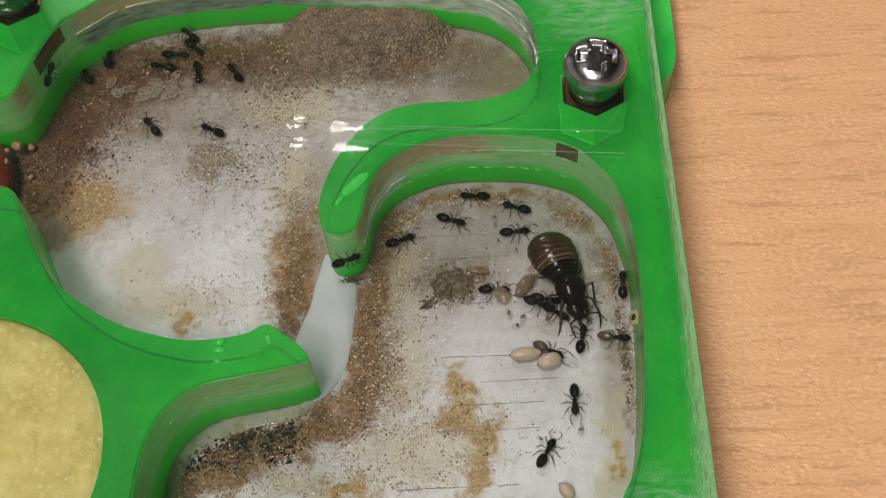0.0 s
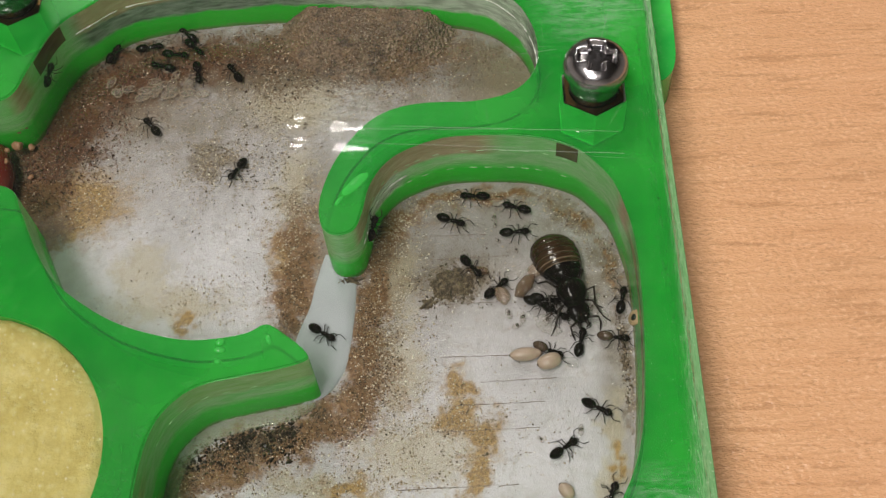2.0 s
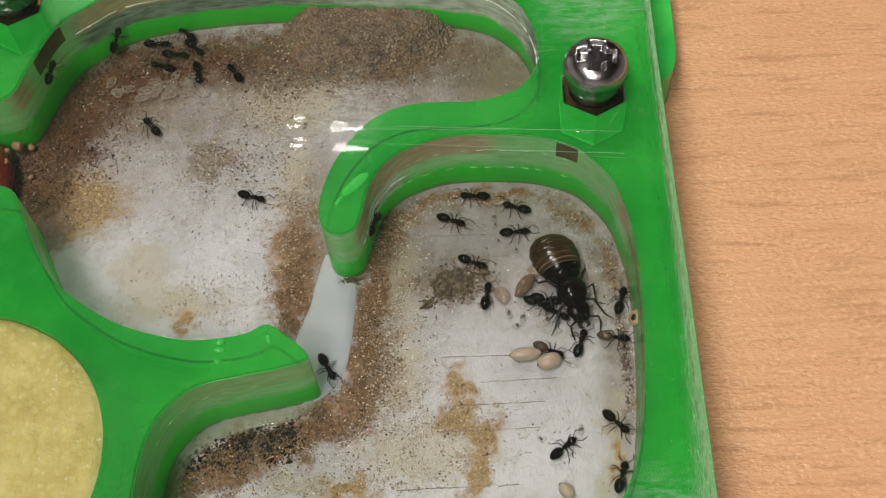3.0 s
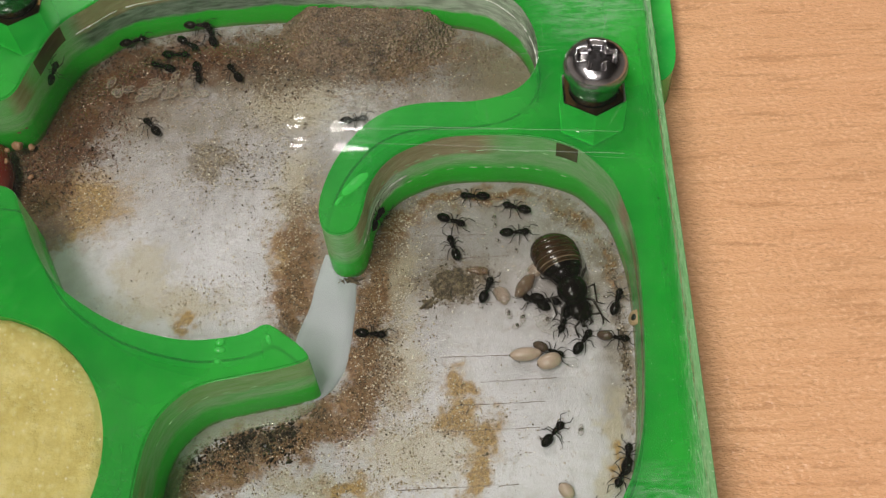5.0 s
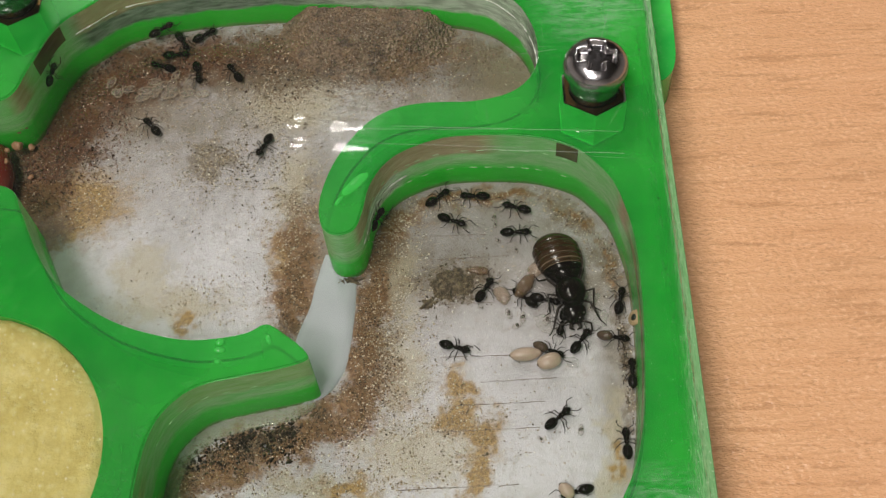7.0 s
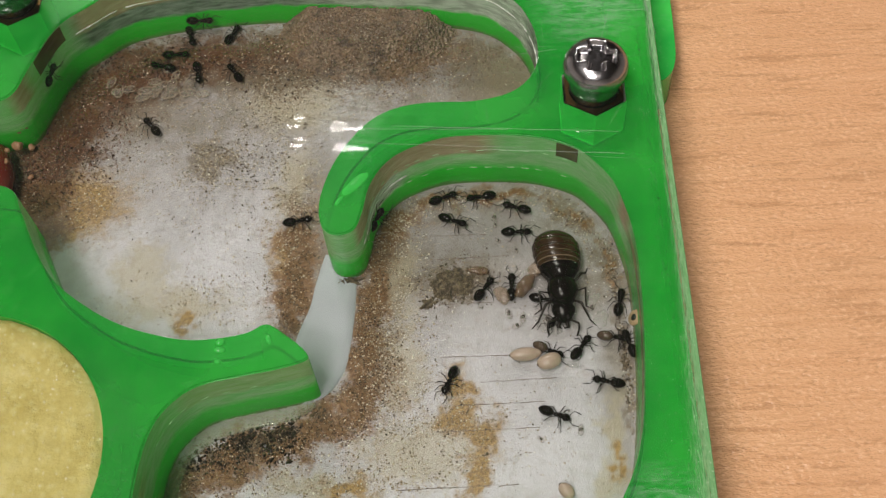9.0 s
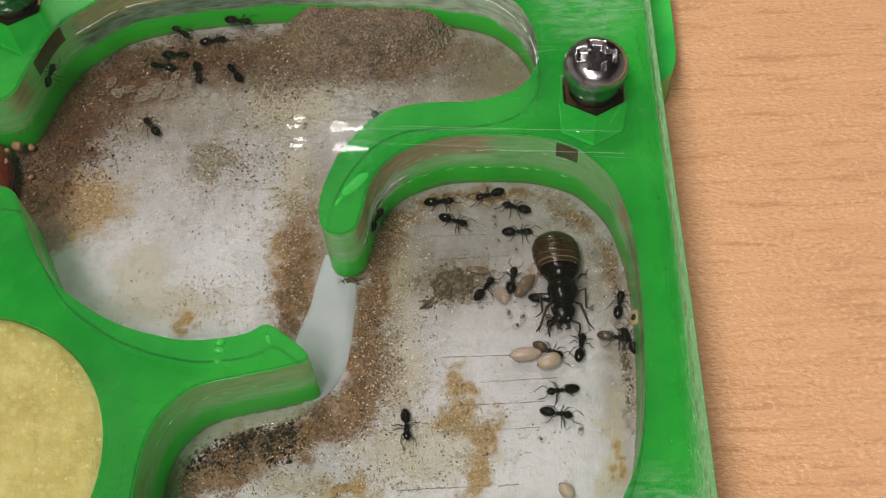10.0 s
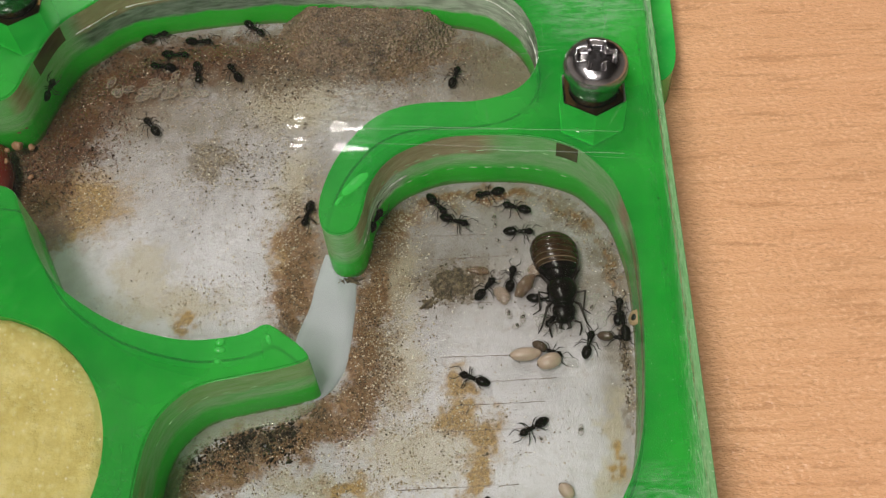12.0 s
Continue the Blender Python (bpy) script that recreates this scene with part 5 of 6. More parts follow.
# ---- brood ----
def brood():
    for x, y, r, turn, m, name, label in (
            (6.95, -11.0, (1.36, 0.60, 0.58), 4, M_COCOON, "cocoon", "beige silk cocoon lying on the floor plate"),
            (8.95, -11.7, (1.08, 0.70, 0.6), 20, M_COCOON, "cocoon", "beige silk cocoon lying on the floor plate"),
            (9.7, -23.0, (0.75, 0.55, 0.5), -50, M_COCOON, "cocoon", "beige silk cocoon lying on the floor plate"),
            (7.2, -4.4, (1.35, 0.62, 0.6), 55, M_PUPA, "cocoon", "brown empty cocoon beside the queen"),
            (3.2, -2.5, (0.95, 0.42, 0.25), -8, M_PUPA, "cocoon", "flattened tan cocoon shell beside the waste"),
            (5.2, -5.2, (0.95, 0.62, 0.5), -60, M_SKIN, "pupa", "pinkish translucent pupa beside the queen"),
            (8.2, -2.8, (0.85, 0.65, 0.55), 60, M_SKIN, "pupa", "pinkish translucent pupa beside the queen")):
        bm = bmesh.new()
        blob(bm, (0, 0, 0), r, turn, 20, 14)
        for v in bm.verts:
            v.co *= 1 + (0.07 if m is M_COCOON else 0.22) * noise.noise(v.co * 1.7 + Vector((x, y, 0)))
        ob = part(name, bm, m)
        ob.location = Vector((x, y, FLOOR_Z + r[2] * 0.97)) * MM
        tagged(ob, label, name, name + "s")
        if m is M_COCOON:
            bm = bmesh.new()
            a = radians(turn)
            blob(bm, (-0.93 * r[0] * math.cos(a), -0.93 * r[0] * math.sin(a), 0.02), (0.12, 0.16, 0.15), turn, 10, 8)
            part("dark_tip", bm, M_PUPA, ob, "dark spot at the cocoon's end")
    rng = random.Random(8)
    spots = [(-28.6 + rng.gauss(0, 2.6), 19.3 + rng.gauss(0, 1.1), rng.uniform(0.55, 0.85)) for _ in range(24)]
    spots += [(5.7, -6.9, 0.6), (6.9, -7.3, 0.6), (6.4, -8.1, 0.55), (4.7, 3.1, 0.5), (4.8, 2.3, 0.4), (5.0, 0.6, 0.35), (9.0, -7.6, 0.6), (12.9, -6.5, 0.5), (11.2, -17.8, 0.55), (7.9, -18.5, 0.4), (6.6, -0.4, 0.35)]
    for x, y, r in spots:
        bm = bmesh.new()
        blob(bm, (0, 0, 0), (r, r * 0.5, r * 0.45), rng.uniform(0, 180), 12, 8, 0.25)
        ob = part("larva", bm, M_LARVA)
        ob.location = Vector((x, y, FLOOR_Z + r * 0.43)) * MM
        tagged(ob, "milky white ant larva", "larva", "larvae")
        if y > 10:
            bm = bmesh.new()
            a = rng.uniform(0, math.pi)
            ca, sa = math.cos(a), math.sin(a)
            loop = [(r * math.cos(q), 0.55 * r * math.sin(q)) for q in (k * math.tau / 22 for k in range(23))]
            tube(bm, [(u * ca - v * sa, u * sa + v * ca, 0.1 * r) for u, v in loop], [0.045 + 0.015 * math.sin(5 * k) for k in range(23)], 5)
            part("skin_fold", bm, M_FOLD, ob, "pale folded rim of the larva's skin")
            continue
        bm = bmesh.new()
        blob(bm, (0, 0, r * 0.2), (r * 0.42, r * 0.26, r * 0.28), rng.uniform(0, 180), 10, 6)
        part("gut", bm, M_GUT, ob, "dark gut showing through the skin")


brood()

# Paths: seconds, place in millimetres, heading and lean towards the viewer's side on walls, in degrees.
PATHS = {
    "wall_left": [(0, -37.65, 18.23, 7.82, 63, 65), (1.5, -37.72, 18.10, 7.72, 63, 65), (2.5, -37.62, 18.28, 7.92, 63, 65), 
        (4.8, -37.53, 18.78, 7.32, 59, 65), (5.5, -37.58, 18.47, 7.52, 61, 65), (8.8, -37.62, 18.40, 7.52, 59, 65), (9.5, -37.67, 18.25, 7.62, 59, 65), 
        (10.5, -37.69, 18.28, 7.42, 59, 65), (11, -37.83, 17.67, 6.72, 56, 65), (11.5, -37.92, 17.49, 6.52, 56, 65), (12, -37.95, 17.35, 6.52, 56, 65)],
    "runner": [(0, -36.10, 21.76, 3.42, 121, 0), (0.25, -35.68, 22.03, 3.42, 83, 0), (0.5, -35.04, 22.37, 3.42, 38, 0), 
        (1, -32.87, 24.29, 3.42, 24, 0), (1.5, -30.58, 24.71, 3.42, 38, 0), (2, -29.86, 24.97, 3.42, 10, 0), (2.5, -29.25, 25.25, 3.42, -3, 0), 
        (3, -29.15, 25.40, 3.42, -3, 0), (3.2, -29.17, 25.55, 3.42, 4, 0), (4.8, -26.60, 26.74, 3.92, 11, 0), (5, -24.97, 27.00, 4.22, -2, 24), 
        (5.5, -19.81, 26.39, 3.42, -42, 0), (6, -17.33, 22.27, 3.42, -78, 0), (6.5, -16.09, 16.81, 3.42, -82, 0), (7, -17.17, 11.97, 3.42, -117, 0), 
        (7.2, -18.53, 11.16, 3.42, -133, 0), (8, -17.37, 6.29, 3.42, -69, 0), (8.8, -14.09, 3.28, 3.42, -14, 0), (9, -13.25, 3.25, 3.42, 10, 0), 
        (9.5, -11.68, 7.41, 3.42, 71, 0), (9.8, -10.21, 9.17, 3.42, 60, 0), (10.1, -8.90, 11.36, 3.42, 58, 0), (10.25, -8.70, 11.88, 3.42, 95, 0), (10.4, -8.81, 12.02, 3.42, 165, 0), (10.6, -9.73, 10.40, 3.42, 228, 0), (10.8, -10.58, 8.92, 3.42, 232, 0), (11, -11.09, 8.36, 3.42, 235, 0), (11.2, -11.62, 7.22, 3.42, 245, 0), (11.5, -12.26, 5.34, 3.42, 251, 0), (12, -12.50, 3.91, 3.42, 256, 0)],
    "prowler": [(0, -33.97, 23.79, 3.62, 91, 0), (0.5, -33.79, 23.87, 4.22, 81, 24), (1, -34.08, 23.62, 3.92, 73, 0), 
        (1.5, -33.95, 23.75, 4.02, 47, 18), (2, -33.47, 24.21, 3.72, 73, 0), (2.5, -33.05, 24.57, 4.32, 59, 27), (3, -32.89, 24.68, 5.12, 67, 51), 
        (3.2, -32.81, 24.79, 5.42, 66, 60), (4.8, -32.00, 25.38, 4.12, 30, 21), (5, -31.52, 25.54, 3.82, 17, 0), (5.5, -29.47, 26.22, 3.72, 17, 0), 
        (6, -29.15, 26.26, 3.82, 24, 0), (6.5, -28.95, 26.34, 3.72, 11, 0), (7, -28.61, 26.46, 4.42, 28, 30), (7.2, -28.00, 26.50, 4.52, 22, 33), 
        (8.8, -24.96, 27.04, 5.02, -2, 48), (9, -24.54, 27.05, 4.82, -2, 42), (9.5, -23.11, 27.25, 4.52, -12, 33), (10, -20.79, 27.40, 4.22, -7, 24), 
        (10.5, -19.27, 27.45, 3.92, -27, 0), (11, -19.35, 27.21, 3.42, -47, 0), (11.5, -19.27, 26.97, 3.42, -37, 0), (12, -19.27, 26.97, 3.42, -42, 0)],
    "climber": [(0, -26.12, 26.62, 3.42, 134, 0), (0.5, -26.13, 26.70, 3.42, 134, 0), (1, -26.62, 26.78, 3.62, 126, 0), 
        (1.5, -26.84, 26.74, 3.42, 126, 0), (2, -26.23, 26.55, 3.42, 134, 0), (2.5, -25.93, 26.54, 3.42, 134, 0), (3.2, -26.48, 26.72, 3.42, 134, 0), 
        (4.8, -23.73, 26.27, 3.42, 111, 0), (5.5, -23.73, 26.35, 3.42, 88, 0), (6, -23.80, 26.43, 3.42, 50, 0), (6.5, -24.10, 26.45, 3.42, 37, 0), 
        (7.2, -24.38, 26.38, 3.42, 37, 0), (8.8, -21.73, 26.87, 3.42, 70, 0), (9, -21.45, 26.39, 3.42, 65, 0), (9.5, -22.17, 25.97, 3.42, 17, 0), 
        (10, -23.36, 25.57, 3.42, 10, 0), (10.5, -23.68, 25.20, 3.42, 10, 0), (11, -23.28, 25.34, 3.42, -21, 0), (11.5, -23.56, 25.20, 3.42, -3, 0), 
        (12, -24.82, 25.49, 3.42, -3, 0)],
    "tender": [(0, -25.26, 24.67, 3.42, -45, 0), (3.2, -25.26, 24.67, 3.42, -45, 0), (4.8, -25.89, 25.08, 3.42, -36, 0), 
        (5.5, -26.05, 25.47, 3.42, -36, 0), (6.5, -26.09, 25.32, 3.42, -54, 0), (7.2, -26.71, 25.66, 3.42, -61, 0), (8.8, -25.89, 26.15, 3.42, -73, 0), 
        (9.5, -25.80, 26.45, 3.42, -73, 0), (10, -26.88, 26.70, 3.72, -41, 0), (10.5, -27.35, 26.62, 3.92, -15, 0), (11, -28.50, 26.45, 3.92, 4, 0), 
        (11.5, -28.80, 26.37, 3.42, 17, 0), (12, -29.38, 26.22, 3.62, 24, 0)],
    "nurse_a": [(0, -27.09, 23.86, 3.42, -3, 0), (3.2, -27.09, 23.86, 3.42, -9, 0), (6.5, -26.97, 23.85, 3.42, 4, 0), (12, -27.09, 23.86, 3.42, -3, 0)],
    "nurse_b": [(0, -28.36, 22.35, 3.42, 165, 0), (5, -28.36, 22.35, 3.42, 159, 0), (12, -28.36, 22.35, 3.42, 167, 0)],
    "nurse_c": [(0, -24.60, 21.29, 3.42, -80, 0), (6, -24.60, 21.29, 3.42, -76, 0), (12, -24.60, 21.29, 3.42, -80, 0)],
    "nurse_d": [(0, -20.87, 21.26, 3.42, 122, 0), (6, -20.87, 21.26, 3.42, 124, 0), (12, -20.87, 21.26, 3.42, 122, 0)],
    "nurse_e": [(0, -28.49, 14.84, 3.42, 128, 0), (6, -28.49, 14.84, 3.42, 130, 0), (12, -28.49, 14.84, 3.42, 127, 0)],
    "wanderer": [(0, -22.44, 14.10, 3.42, 150, 0), (0.2, -22.09, 14.01, 3.42, 83, 0), (0.35, -21.70, 13.93, 3.42, 10, 0), 
        (0.5, -21.18, 13.77, 3.42, -14, 0), (1, -19.61, 12.89, 3.42, -25, 0), (1.5, -17.66, 11.19, 3.42, -70, 0), (2, -19.56, 9.22, 3.42, -122, 0), 
        (2.5, -19.90, 6.52, 3.42, -81, 0), (3, -17.78, 6.05, 3.42, -19, 0), (3.2, -16.05, 5.67, 3.42, 4, 0), (4.2, -10.31, 8.91, 3.42, 61, 0), 
        (4.8, -9.20, 14.90, 3.42, 16, 0), (5, -8.48, 14.73, 3.42, 10, 0), (5.4, -5.86, 15.93, 3.42, 14, 0), (5.6, -5.40, 15.14, 3.42, -20, 0), (5.9, -4.61, 14.42, 3.42, -30, 0), (6.6, -3.84, 14.25, 3.42, -60, 0), (7.6, -3.41, 14.37, 3.42, -110, 0), (8.6, -3.63, 14.45, 3.42, -165, 0), (9.3, -4.40, 14.69, 3.42, -190, 0), (9.6, -4.96, 15.40, 3.42, -205, 0), (9.8, -5.72, 14.81, 3.42, -225, 0), (10, -6.43, 14.50, 3.42, -262, 0), (10.2, -5.84, 15.30, 3.42, -298, 0), (10.4, -5.04, 16.87, 3.42, -312, 0), (10.6, -3.62, 18.36, 3.42, -330, 0), (10.8, -1.78, 18.70, 3.42, -350, 0),
        (11, 0.85, 18.87, 3.42, -360, 0), 
        (11.5, 2.40, 18.45, 3.42, -375, 0), (11.75, 2.25, 19.10, 3.42, -305, 0), (12, 1.30, 19.71, 3.42, -287, 0)],
    "gatekeeper": [(0, -8.08, -3.16, 6.92, 21, 65), (0.5, -8.03, -3.17, 7.32, 21, 65), (1, -7.36, -2.96, 7.22, 27, 65), 
        (1.25, -6.72, -2.37, 7.42, 51, 65), (1.5, -6.29, -1.04, 6.82, 73, 65), (2, -6.02, 0.43, 6.42, 73, 65), (3, -5.95, 0.90, 6.22, 62, 65), 
        (4.8, -5.74, 1.87, 5.62, 60, 65), (12, -5.84, 1.44, 6.02, 60, 65)],
    "channel": [(0, -14.94, -10.01, 3.42, 44, 0), (1, -14.32, -9.11, 3.42, 44, 0), (1.25, -13.25, -8.10, 3.42, 15, 0), 
        (1.5, -11.78, -7.82, 3.42, -18, 0), (2, -10.42, -8.41, 3.42, -33, 0), (2.5, -10.36, -10.68, 3.42, -78, 0), (3, -9.87, -11.70, 3.42, -60, 0), 
        (3.2, -9.68, -11.66, 3.42, -42, 0), (4, -7.75, -10.11, 3.42, 21, 0), (4.8, -6.83, -8.41, 3.42, -2, 0), (5, -6.19, -8.59, 3.42, -7, 0), 
        (5.5, -4.86, -8.96, 3.42, -23, 0), (6, -1.93, -8.56, 3.42, 9, 0), (6.5, -1.34, -8.52, 3.42, 21, 0), (7, 1.08, -10.11, 3.42, -18, 0), 
        (7.2, 1.31, -10.81, 3.42, -44, 0), (8, 1.01, -12.22, 3.42, -91, 0), (8.8, 0.57, -13.05, 3.42, -119, 0), (9, 0.47, -13.25, 3.42, -114, 0), 
        (9.5, -1.66, -14.99, 3.42, -123, 0), (10, -3.10, -17.16, 3.42, -85, 0), (10.5, 0.64, -20.38, 3.42, -37, 0), (11, 3.04, -21.43, 3.42, -27, 0), 
        (11.5, 3.31, -23.08, 3.42, -87, 0), (12, 3.49, -24.83, 3.42, -87, 0)],
    "rim_a": [(0, 2.88, 5.38, 3.42, 175, 0), (7.2, 2.88, 5.38, 3.42, 175, 0), (8.8, 3.29, 5.24, 3.42, 184, 0), (9.5, 3.97, 5.40, 3.42, 196, 0), 
        (10, 4.29, 5.45, 3.42, 196, 0), (12, 4.29, 5.64, 3.42, 190, 0)],
    "rim_b": [(0, 6.69, 3.99, 3.42, 160, 0), (12, 6.69, 3.99, 3.42, 160, 0)],
    "rim_c": [(0, 0.86, 2.79, 3.42, -20, 0), (6, 0.91, 2.73, 3.42, -23, 0), (12, 1.17, 2.72, 3.42, -20, 0)],
    "rim_d": [(0, 6.64, 1.36, 3.42, 4, 0), (6, 6.68, 1.30, 3.42, 1, 0), (12, 6.99, 1.35, 3.42, -2, 0)],
    "scout": [(0, -3.77, 0.84, 3.42, 21, 0), (0.5, -0.69, 0.13, 3.42, -2, 0), (1, -0.08, -0.37, 3.42, -8, 0), (1.5, 1.59, -0.72, 3.42, -8, 0), 
        (2, 2.58, -2.22, 3.42, -51, 0), (2.5, 2.42, -2.51, 3.42, -55, 0), (3, 2.74, -1.76, 3.42, -25, 0), (3.2, 2.84, -1.53, 3.42, 10, 0), 
        (4, 2.60, -1.17, 3.42, 62, 0), (4.8, 1.49, -0.42, 3.42, 85, 0), (5, 0.94, -0.05, 3.42, 107, 0), (5.5, -1.36, 2.26, 3.42, 94, 0), 
        (6, -1.68, 3.87, 3.42, 94, 0), (6.5, -1.21, 5.04, 3.42, 44, 0), (7, -0.37, 5.38, 3.42, 39, 0), (7.2, -0.27, 5.25, 3.42, 39, 0), 
        (8.8, 0.26, 5.48, 3.42, 22, 0), (9, 0.15, 5.30, 3.42, 22, 0), (9.5, -0.58, 4.76, 3.42, -2, 0), (10, -0.21, 4.88, 3.42, 4, 0), 
        (10.5, -0.06, 4.74, 3.42, -2, 0), (11, 0.31, 4.61, 3.42, -20, 0), (11.5, 0.36, 4.67, 3.42, -8, 0), (12, -0.48, 4.51, 3.42, -51, 0)],
    "carrier": [(0, 4.62, -4.59, 3.42, -2, 0), (1, 4.72, -4.54, 3.42, -2, 0), (1.5, 4.87, -4.43, 3.42, -2, 0), (2, 4.78, -4.37, 3.42, 42, 0), 
        (2.5, 4.16, -5.09, 3.42, 75, 0), (3.2, 3.82, -5.02, 3.42, 80, 0), (4.8, 3.88, -4.45, 3.42, 71, 0), (5.5, 3.78, -4.51, 3.42, 66, 0), 
        (9.5, 3.68, -4.39, 3.42, 54, 0), (12, 3.78, -4.39, 3.42, 52, 0)],
    "groomer": [(0, 8.41, -6.12, 3.42, -24, 0), (3.2, 8.41, -6.12, 3.42, -24, 0), (3.6, 8.16, -6.11, 3.42, 41, 0), (4.1, 8.07, -6.00, 3.42, 96, 0), 
        (4.8, 8.07, -5.94, 3.42, 150, 0), (5.5, 7.69, -5.76, 3.42, 145, 0), (6, 7.65, -5.48, 3.42, 145, 0), (6.5, 7.02, -5.35, 3.42, 136, 0), 
        (7.2, 7.06, -5.41, 3.42, 139, 0), (8, 6.49, -4.88, 3.42, 115, 0), (8.8, 6.01, -4.47, 3.42, 92, 0), (9.5, 6.14, -3.73, 3.42, 79, 0), 
        (12, 6.05, -3.44, 3.42, 79, 0)],
    "feeder": [(0, 9.83, -7.00, 3.42, -35, 0), (3.2, 9.83, -7.00, 3.42, -35, 0), (4, 10.05, -7.50, 3.42, -84, 0), (4.8, 10.52, -7.63, 3.42, -111, 0), 
        (5.5, 10.15, -8.22, 3.42, -111, 0), (6.5, 10.50, -8.07, 3.42, -98, 0), (7.2, 10.11, -8.05, 3.42, -111, 0), (8.8, 9.80, -7.50, 3.42, -129, 0), 
        (12, 9.66, -7.38, 3.42, -129, 0)],
    "licker": [(0, 9.07, -5.70, 3.42, -13, 0), (6, 9.07, -5.75, 3.42, -16, 0), (12, 8.78, -5.69, 3.42, -8, 0)],
    "nuzzler": [(0, 11.85, -9.52, 3.42, 77, 0), (1.5, 11.73, -9.84, 3.42, 75, 0), (2.5, 11.73, -9.84, 3.42, 73, 0), (3.2, 11.73, -9.94, 3.42, 68, 0), 
        (4.8, 11.98, -9.79, 3.42, 55, 0), (5.5, 11.83, -9.89, 3.42, 55, 0), (6.5, 11.92, -9.90, 3.42, 59, 0), (7.2, 11.75, -9.68, 3.42, 50, 0), 
        (8.8, 11.80, -10.27, 3.42, 45, 0), (9.5, 11.65, -10.37, 3.42, 82, 0), (10, 11.70, -10.32, 3.42, 77, 0), (11, 11.83, -10.53, 3.42, 73, 0), 
        (12, 12.39, -10.07, 3.42, 73, 0)],
    "sentry": [(0, 14.73, -9.55, 3.42, -7, 0), (6, 14.68, -9.55, 3.42, -11, 0), (12, 14.73, -9.55, 3.42, -7, 0)],
    "sidewall": [(0, 15.76, -4.34, 3.42, 85, 0), (1, 15.51, -4.38, 3.42, 85, 0), (1.5, 15.72, -5.35, 3.42, 81, 0), (2, 15.58, -5.85, 3.42, 76, 0), 
        (3.2, 15.48, -5.90, 3.42, 72, 0), (4.8, 15.13, -5.95, 3.42, 72, 0), (5.5, 15.16, -6.17, 3.42, 68, 0), (6.5, 15.43, -5.90, 3.42, 76, 0), 
        (9, 15.36, -6.07, 3.42, 76, 0), (12, 15.19, -7.00, 3.42, 81, 0)],
    "cocoon_keeper": [(0, 9.05, -10.66, 3.42, -29, 0), (6, 9.10, -10.66, 3.42, -26, 0), (12, 9.00, -10.66, 3.42, -29, 0)],
    "stroller": [(0, 10.85, -15.28, 3.42, -92, 0), (0.5, 11.46, -15.29, 3.42, -55, 0), (1, 11.32, -15.29, 3.42, -50, 0), 
        (1.5, 11.68, -15.40, 3.42, -23, 0), (2, 12.75, -15.98, 3.42, -29, 0), (2.5, 13.59, -16.55, 3.42, -56, 0), (3, 14.17, -17.31, 3.42, -45, 0), 
        (3.2, 14.23, -17.66, 3.42, -66, 0), (4.8, 14.39, -21.09, 3.42, -109, 0), (5, 14.25, -21.65, 3.42, -118, 0), 
        (5.5, 13.56, -22.38, 3.42, -142, 0), (6, 11.67, -22.57, 3.42, -173, 0), (6.5, 11.34, -22.89, 3.42, -161, 0), (7, 10.43, -23.10, 3.42, -166, 0), 
        (7.2, 9.80, -23.23, 3.42, -166, 0), (8.8, 6.34, -25.70, 3.42, -161, 0), (12, 4.99, -26.57, 3.42, -161, 0)],
    "larva_watcher": [(0, 8.33, -19.70, 3.42, 59, 0), (0.5, 8.90, -19.38, 3.42, 44, 0), (1, 9.25, -19.48, 3.42, 34, 0), 
        (1.5, 9.44, -19.49, 3.42, 34, 0), (2, 9.81, -19.35, 3.42, 34, 0), (3, 9.76, -19.35, 3.42, 39, 0), (3.2, 9.35, -19.34, 3.42, 54, 0), 
        (4.8, 8.96, -18.26, 3.42, 49, 0), (5.5, 9.08, -17.67, 3.42, 49, 0), (6, 9.34, -17.29, 3.42, 40, 0), (6.5, 9.30, -17.14, 3.42, 30, 0), 
        (7, 9.46, -16.74, 3.42, 40, 0), (7.2, 9.33, -16.64, 3.42, 40, 0), (8.8, 9.25, -16.44, 3.42, -23, 0), (9.5, 9.29, -16.54, 3.42, -18, 0), 
        (10, 9.39, -16.39, 3.42, -12, 0), (10.5, 8.82, -16.53, 3.42, -49, 0), (11, 8.27, -17.31, 3.42, -74, 0), (11.5, 7.34, -17.43, 3.42, -150, 0), 
        (12, 7.29, -17.58, 3.42, -150, 0)],
    "late_climber": [(0, 12.05, -25.82, 3.42, 76, 0), (1.5, 12.51, -24.48, 3.42, 71, 0), (2, 13.20, -23.49, 3.42, 66, 0), 
        (2.5, 13.71, -22.76, 3.42, 66, 0), (3, 14.19, -21.84, 3.42, 71, 0), (3.2, 14.42, -21.28, 3.42, 76, 0), (4.8, 14.72, -20.43, 3.42, 77, 0), 
        (5.5, 14.93, -19.62, 3.42, 83, 0), (6, 15.24, -17.68, 3.42, 85, 0), (6.5, 15.62, -14.78, 3.62, 87, 0), (7, 15.77, -12.99, 3.82, 87, 0), 
        (7.2, 15.79, -12.62, 3.92, 89, 0), (8.8, 15.78, -10.12, 3.42, 103, 0), (9.5, 15.93, -10.02, 3.42, 113, 0), (10, 15.85, -9.85, 3.42, 113, 0), 
        (11, 15.73, -9.10, 3.42, 103, 0), (12, 15.47, -8.22, 3.42, 98, 0)],
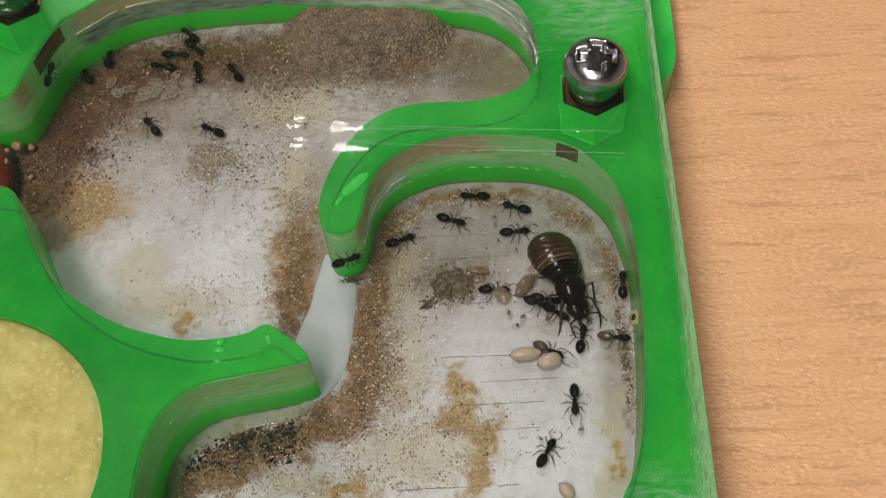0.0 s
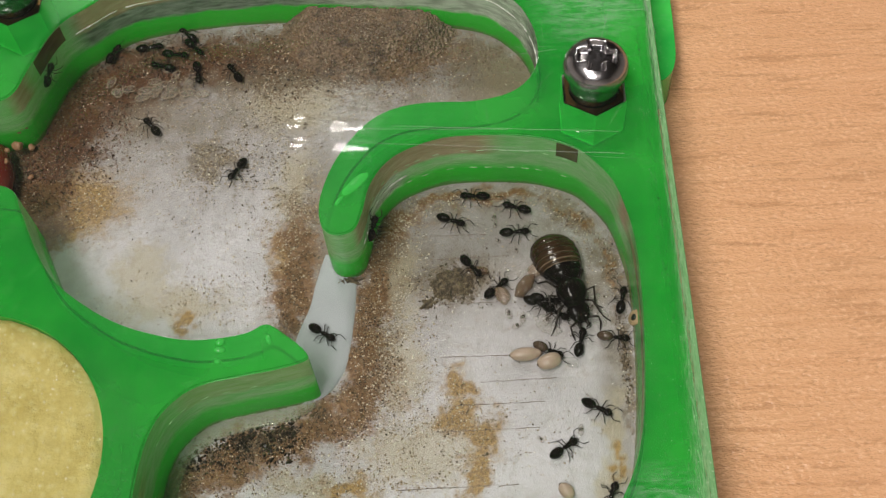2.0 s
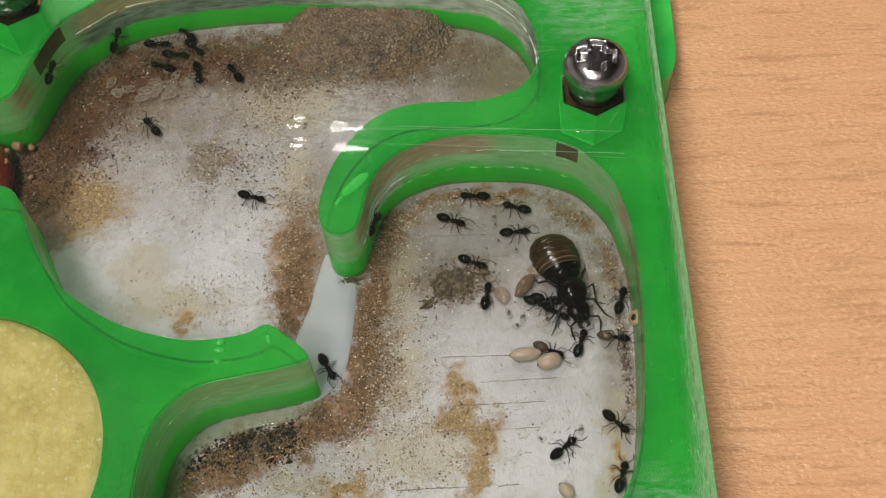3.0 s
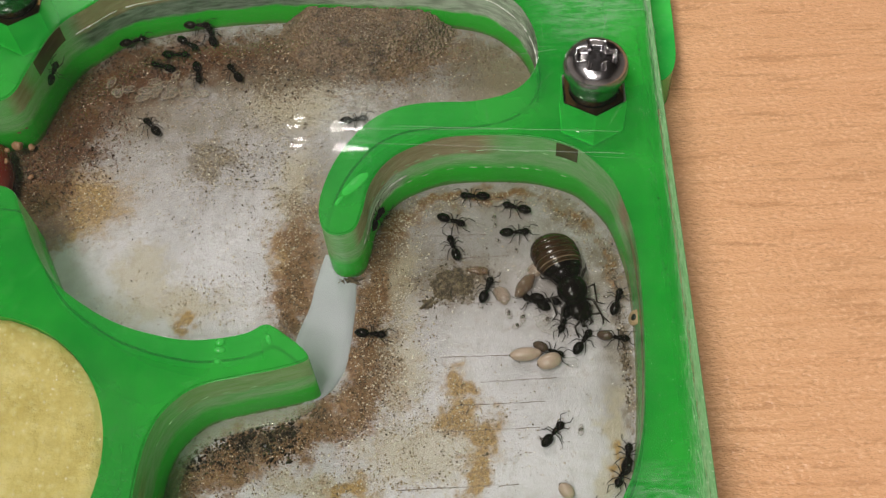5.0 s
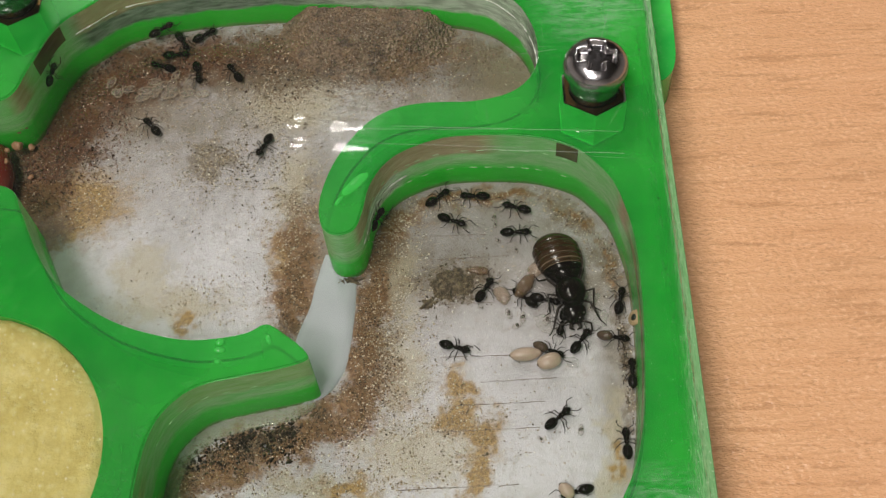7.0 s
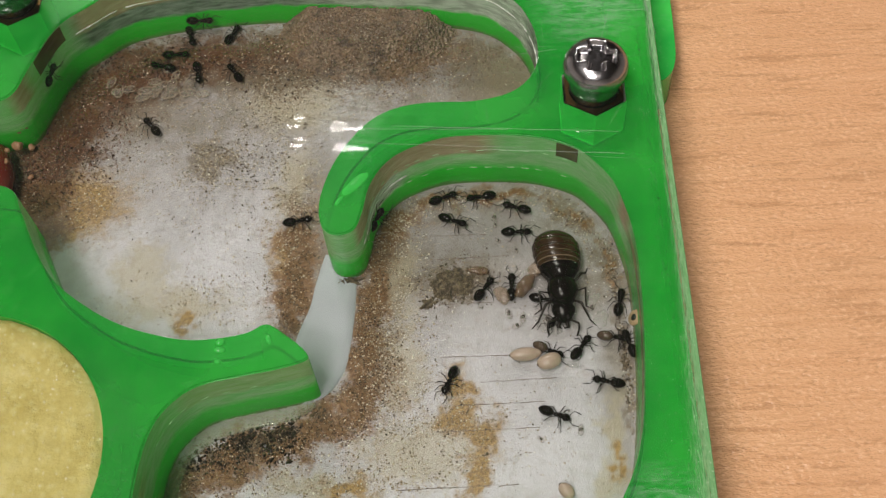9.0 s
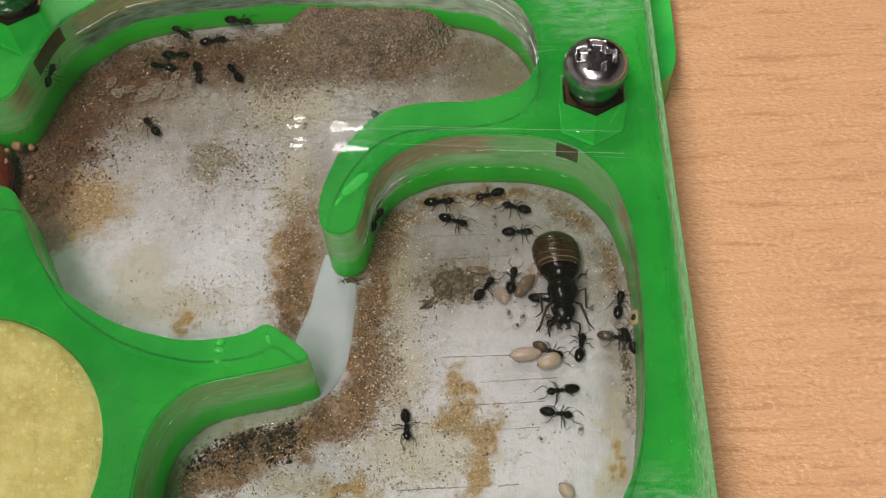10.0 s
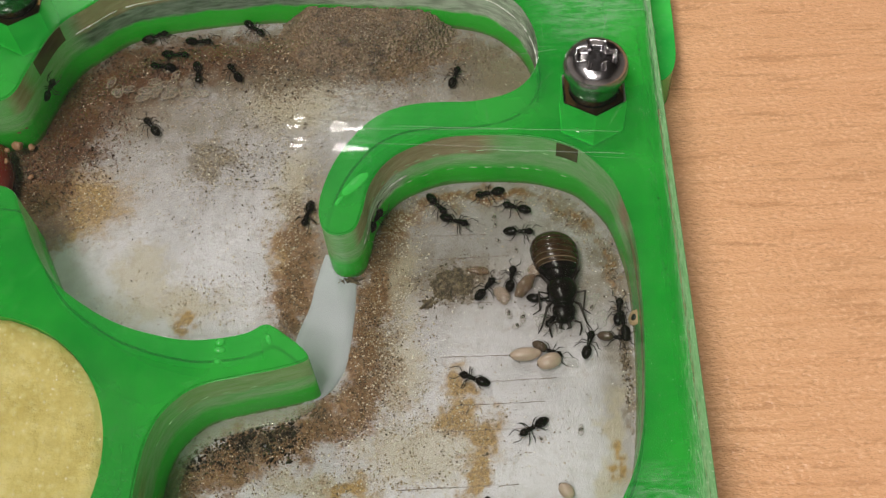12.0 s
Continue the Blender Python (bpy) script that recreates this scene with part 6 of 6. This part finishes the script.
    "follower": [(0, 9.39, -26.21, 3.42, 19, 0), (5, 11.64, -25.36, 3.42, 57, 0), (6, 13.63, -23.68, 3.42, 71, 0), (6.5, 14.22, -21.98, 3.42, 77, 0), 
        (7, 14.80, -18.99, 3.42, 90, 0), (7.2, 14.86, -17.77, 3.42, 92, 0), (8, 14.82, -15.18, 3.42, 114, 0), (8.8, 14.04, -13.27, 3.42, 140, 0), 
        (9, 13.68, -13.62, 3.42, 167, 0), (9.5, 12.22, -14.45, 3.42, 195, 0), (10, 9.83, -14.33, 3.42, 186, 0), (10.5, 6.84, -14.10, 3.42, 203, 0), 
        (11, 4.51, -14.85, 3.42, 205, 0), (11.5, 4.23, -14.84, 3.42, 184, 0), (12, 2.52, -13.05, 3.42, 157, 0)],
    "queen": [(0, 10.67, -3.93, 4.10, -73, 0), (1.5, 10.85, -4.21, 4.10, -77, 0), (2.5, 10.75, -4.21, 4.10, -74, 0), (3.2, 10.81, -4.16, 4.10, -74, 0), 
        (5.5, 10.86, -4.10, 4.10, -75, 0), (6.5, 10.85, -4.21, 4.10, -79, 0), (7.2, 10.81, -4.16, 4.10, -80, 0), (8.8, 10.37, -3.97, 4.10, -89, 0), 
        (9.5, 10.37, -4.09, 4.10, -89, 0), (12, 10.27, -4.08, 4.10, -87, 0)],
}


LABELS = {"wall_left": "black worker ant clinging to the green wall", "prowler": "black worker ant walking along the green wall", "climber": "black worker ant climbing the green wall",
          "gatekeeper": "black worker ant on the green tongue of the passage", "cocoon_keeper": "black worker ant standing over two beige cocoons", "carrier": "black worker ant holding a pale larva",
          "nuzzler": "black worker ant feeding the queen", "sidewall": "black worker ant beside the sandy side wall", "nurse_a": "black worker ant beside the pile of larvae", "nurse_b": "black worker ant beside the pile of larvae",
          "nurse_c": "black worker ant beside the pile of larvae", "nurse_e": "black worker ant resting on the white floor", "groomer": "black worker ant grooming beside the queen", "licker": "black worker ant tucked against the queen"}


PALE = ("sentry", "cocoon_keeper")


def rows_of(path):
    return [(t, Matrix.Translation((x * MM, y * MM, z * MM)) @ pose(0, 0, 0, lean) @ pose(0, 0, 0, 0, 0, head)) for t, x, y, z, head, lean in path]


def gait(path, step=0.1):
    """The distance walked and turned at even times, for the legs' swing."""
    ts = [r[0] for r in path]
    out, phase, last = [], 0.0, None
    for i in range(int(12 / step) + 1):
        t = i * step
        now = [float(np.interp(t, ts, [r[k] for r in path])) for k in (1, 2, 3, 4)]
        if last:
            phase += math.dist(now[:3], last[:3]) + abs(now[3] - last[3]) * 0.012
        last = now
        out.append((t, phase))
    return out


def swing(limb, rest, rows):
    walk(limb, [(t, Matrix.Translation(rest) @ pose(0, 0, 0, 0, ry, rz)) for t, ry, rz in rows])


def motions():
    first = worker_ant(M_ANT, 1.06)
    swollen = worker_ant(M_PALE, 1.12, "black worker ant with a pale swollen abdomen")
    names = [k for k in PATHS if k != "queen"]
    ants = [first] + [swollen if k == "sentry" else copy_thing(swollen if k in PALE else first, Matrix.Identity(4)) for k in names[1:]]
    rng = random.Random(5)
    for name, ant in zip(names, ants):
        walk(ant, rows_of(PATHS[name]))
        if name in LABELS:
            tagged(ant, LABELS[name])
        track = gait(PATHS[name])
        legs = [o for o in ant.children if o.name.startswith("leg")]
        for i, leg in enumerate(legs):
            side = 1 if leg.location.y > 0 else -1
            off = 0.0 if (i + (i >= 3)) % 2 == 0 else math.pi
            rest = leg.location.copy()
            base = rng.uniform(-12, 12)
            rows, kept = [], None
            for t, d in track:
                if kept is None or d - kept > 0.1 or t > 11.95:
                    a = 20 * math.sin(math.tau * d / 2.2 + off)
                    rows.append((t, 0, base + side * a))
                    kept = d
            swing(leg, rest, rows)
        for a in (o for o in ant.children if o.name.startswith("antenna")):
            p, q = rng.uniform(0, 6), rng.uniform(0.8, 2.0)
            swing(a, a.location.copy(), [(t * 0.4, 8 * math.sin(p + t * q * 0.7), 14 * math.sin(p + t * q)) for t in range(31)])
    queen = queen_ant()
    walk(queen, rows_of(PATHS["queen"]))
    for o in queen.children:
        if o.name.startswith("head"):
            swing(o, o.location.copy(), [(0, 12, 6), (2, 14, 8), (3.2, 12, 4), (5, 18, 14), (6.5, 18, -8), (9, 16, -4), (12, 16, 0)])
        elif o.name.startswith("leg"):
            p = rng.uniform(0, 6)
            swing(o, o.location.copy(), [(t * 0.8, 0, 7 * math.sin(p + 0.9 * t)) for t in range(16)])


motions()
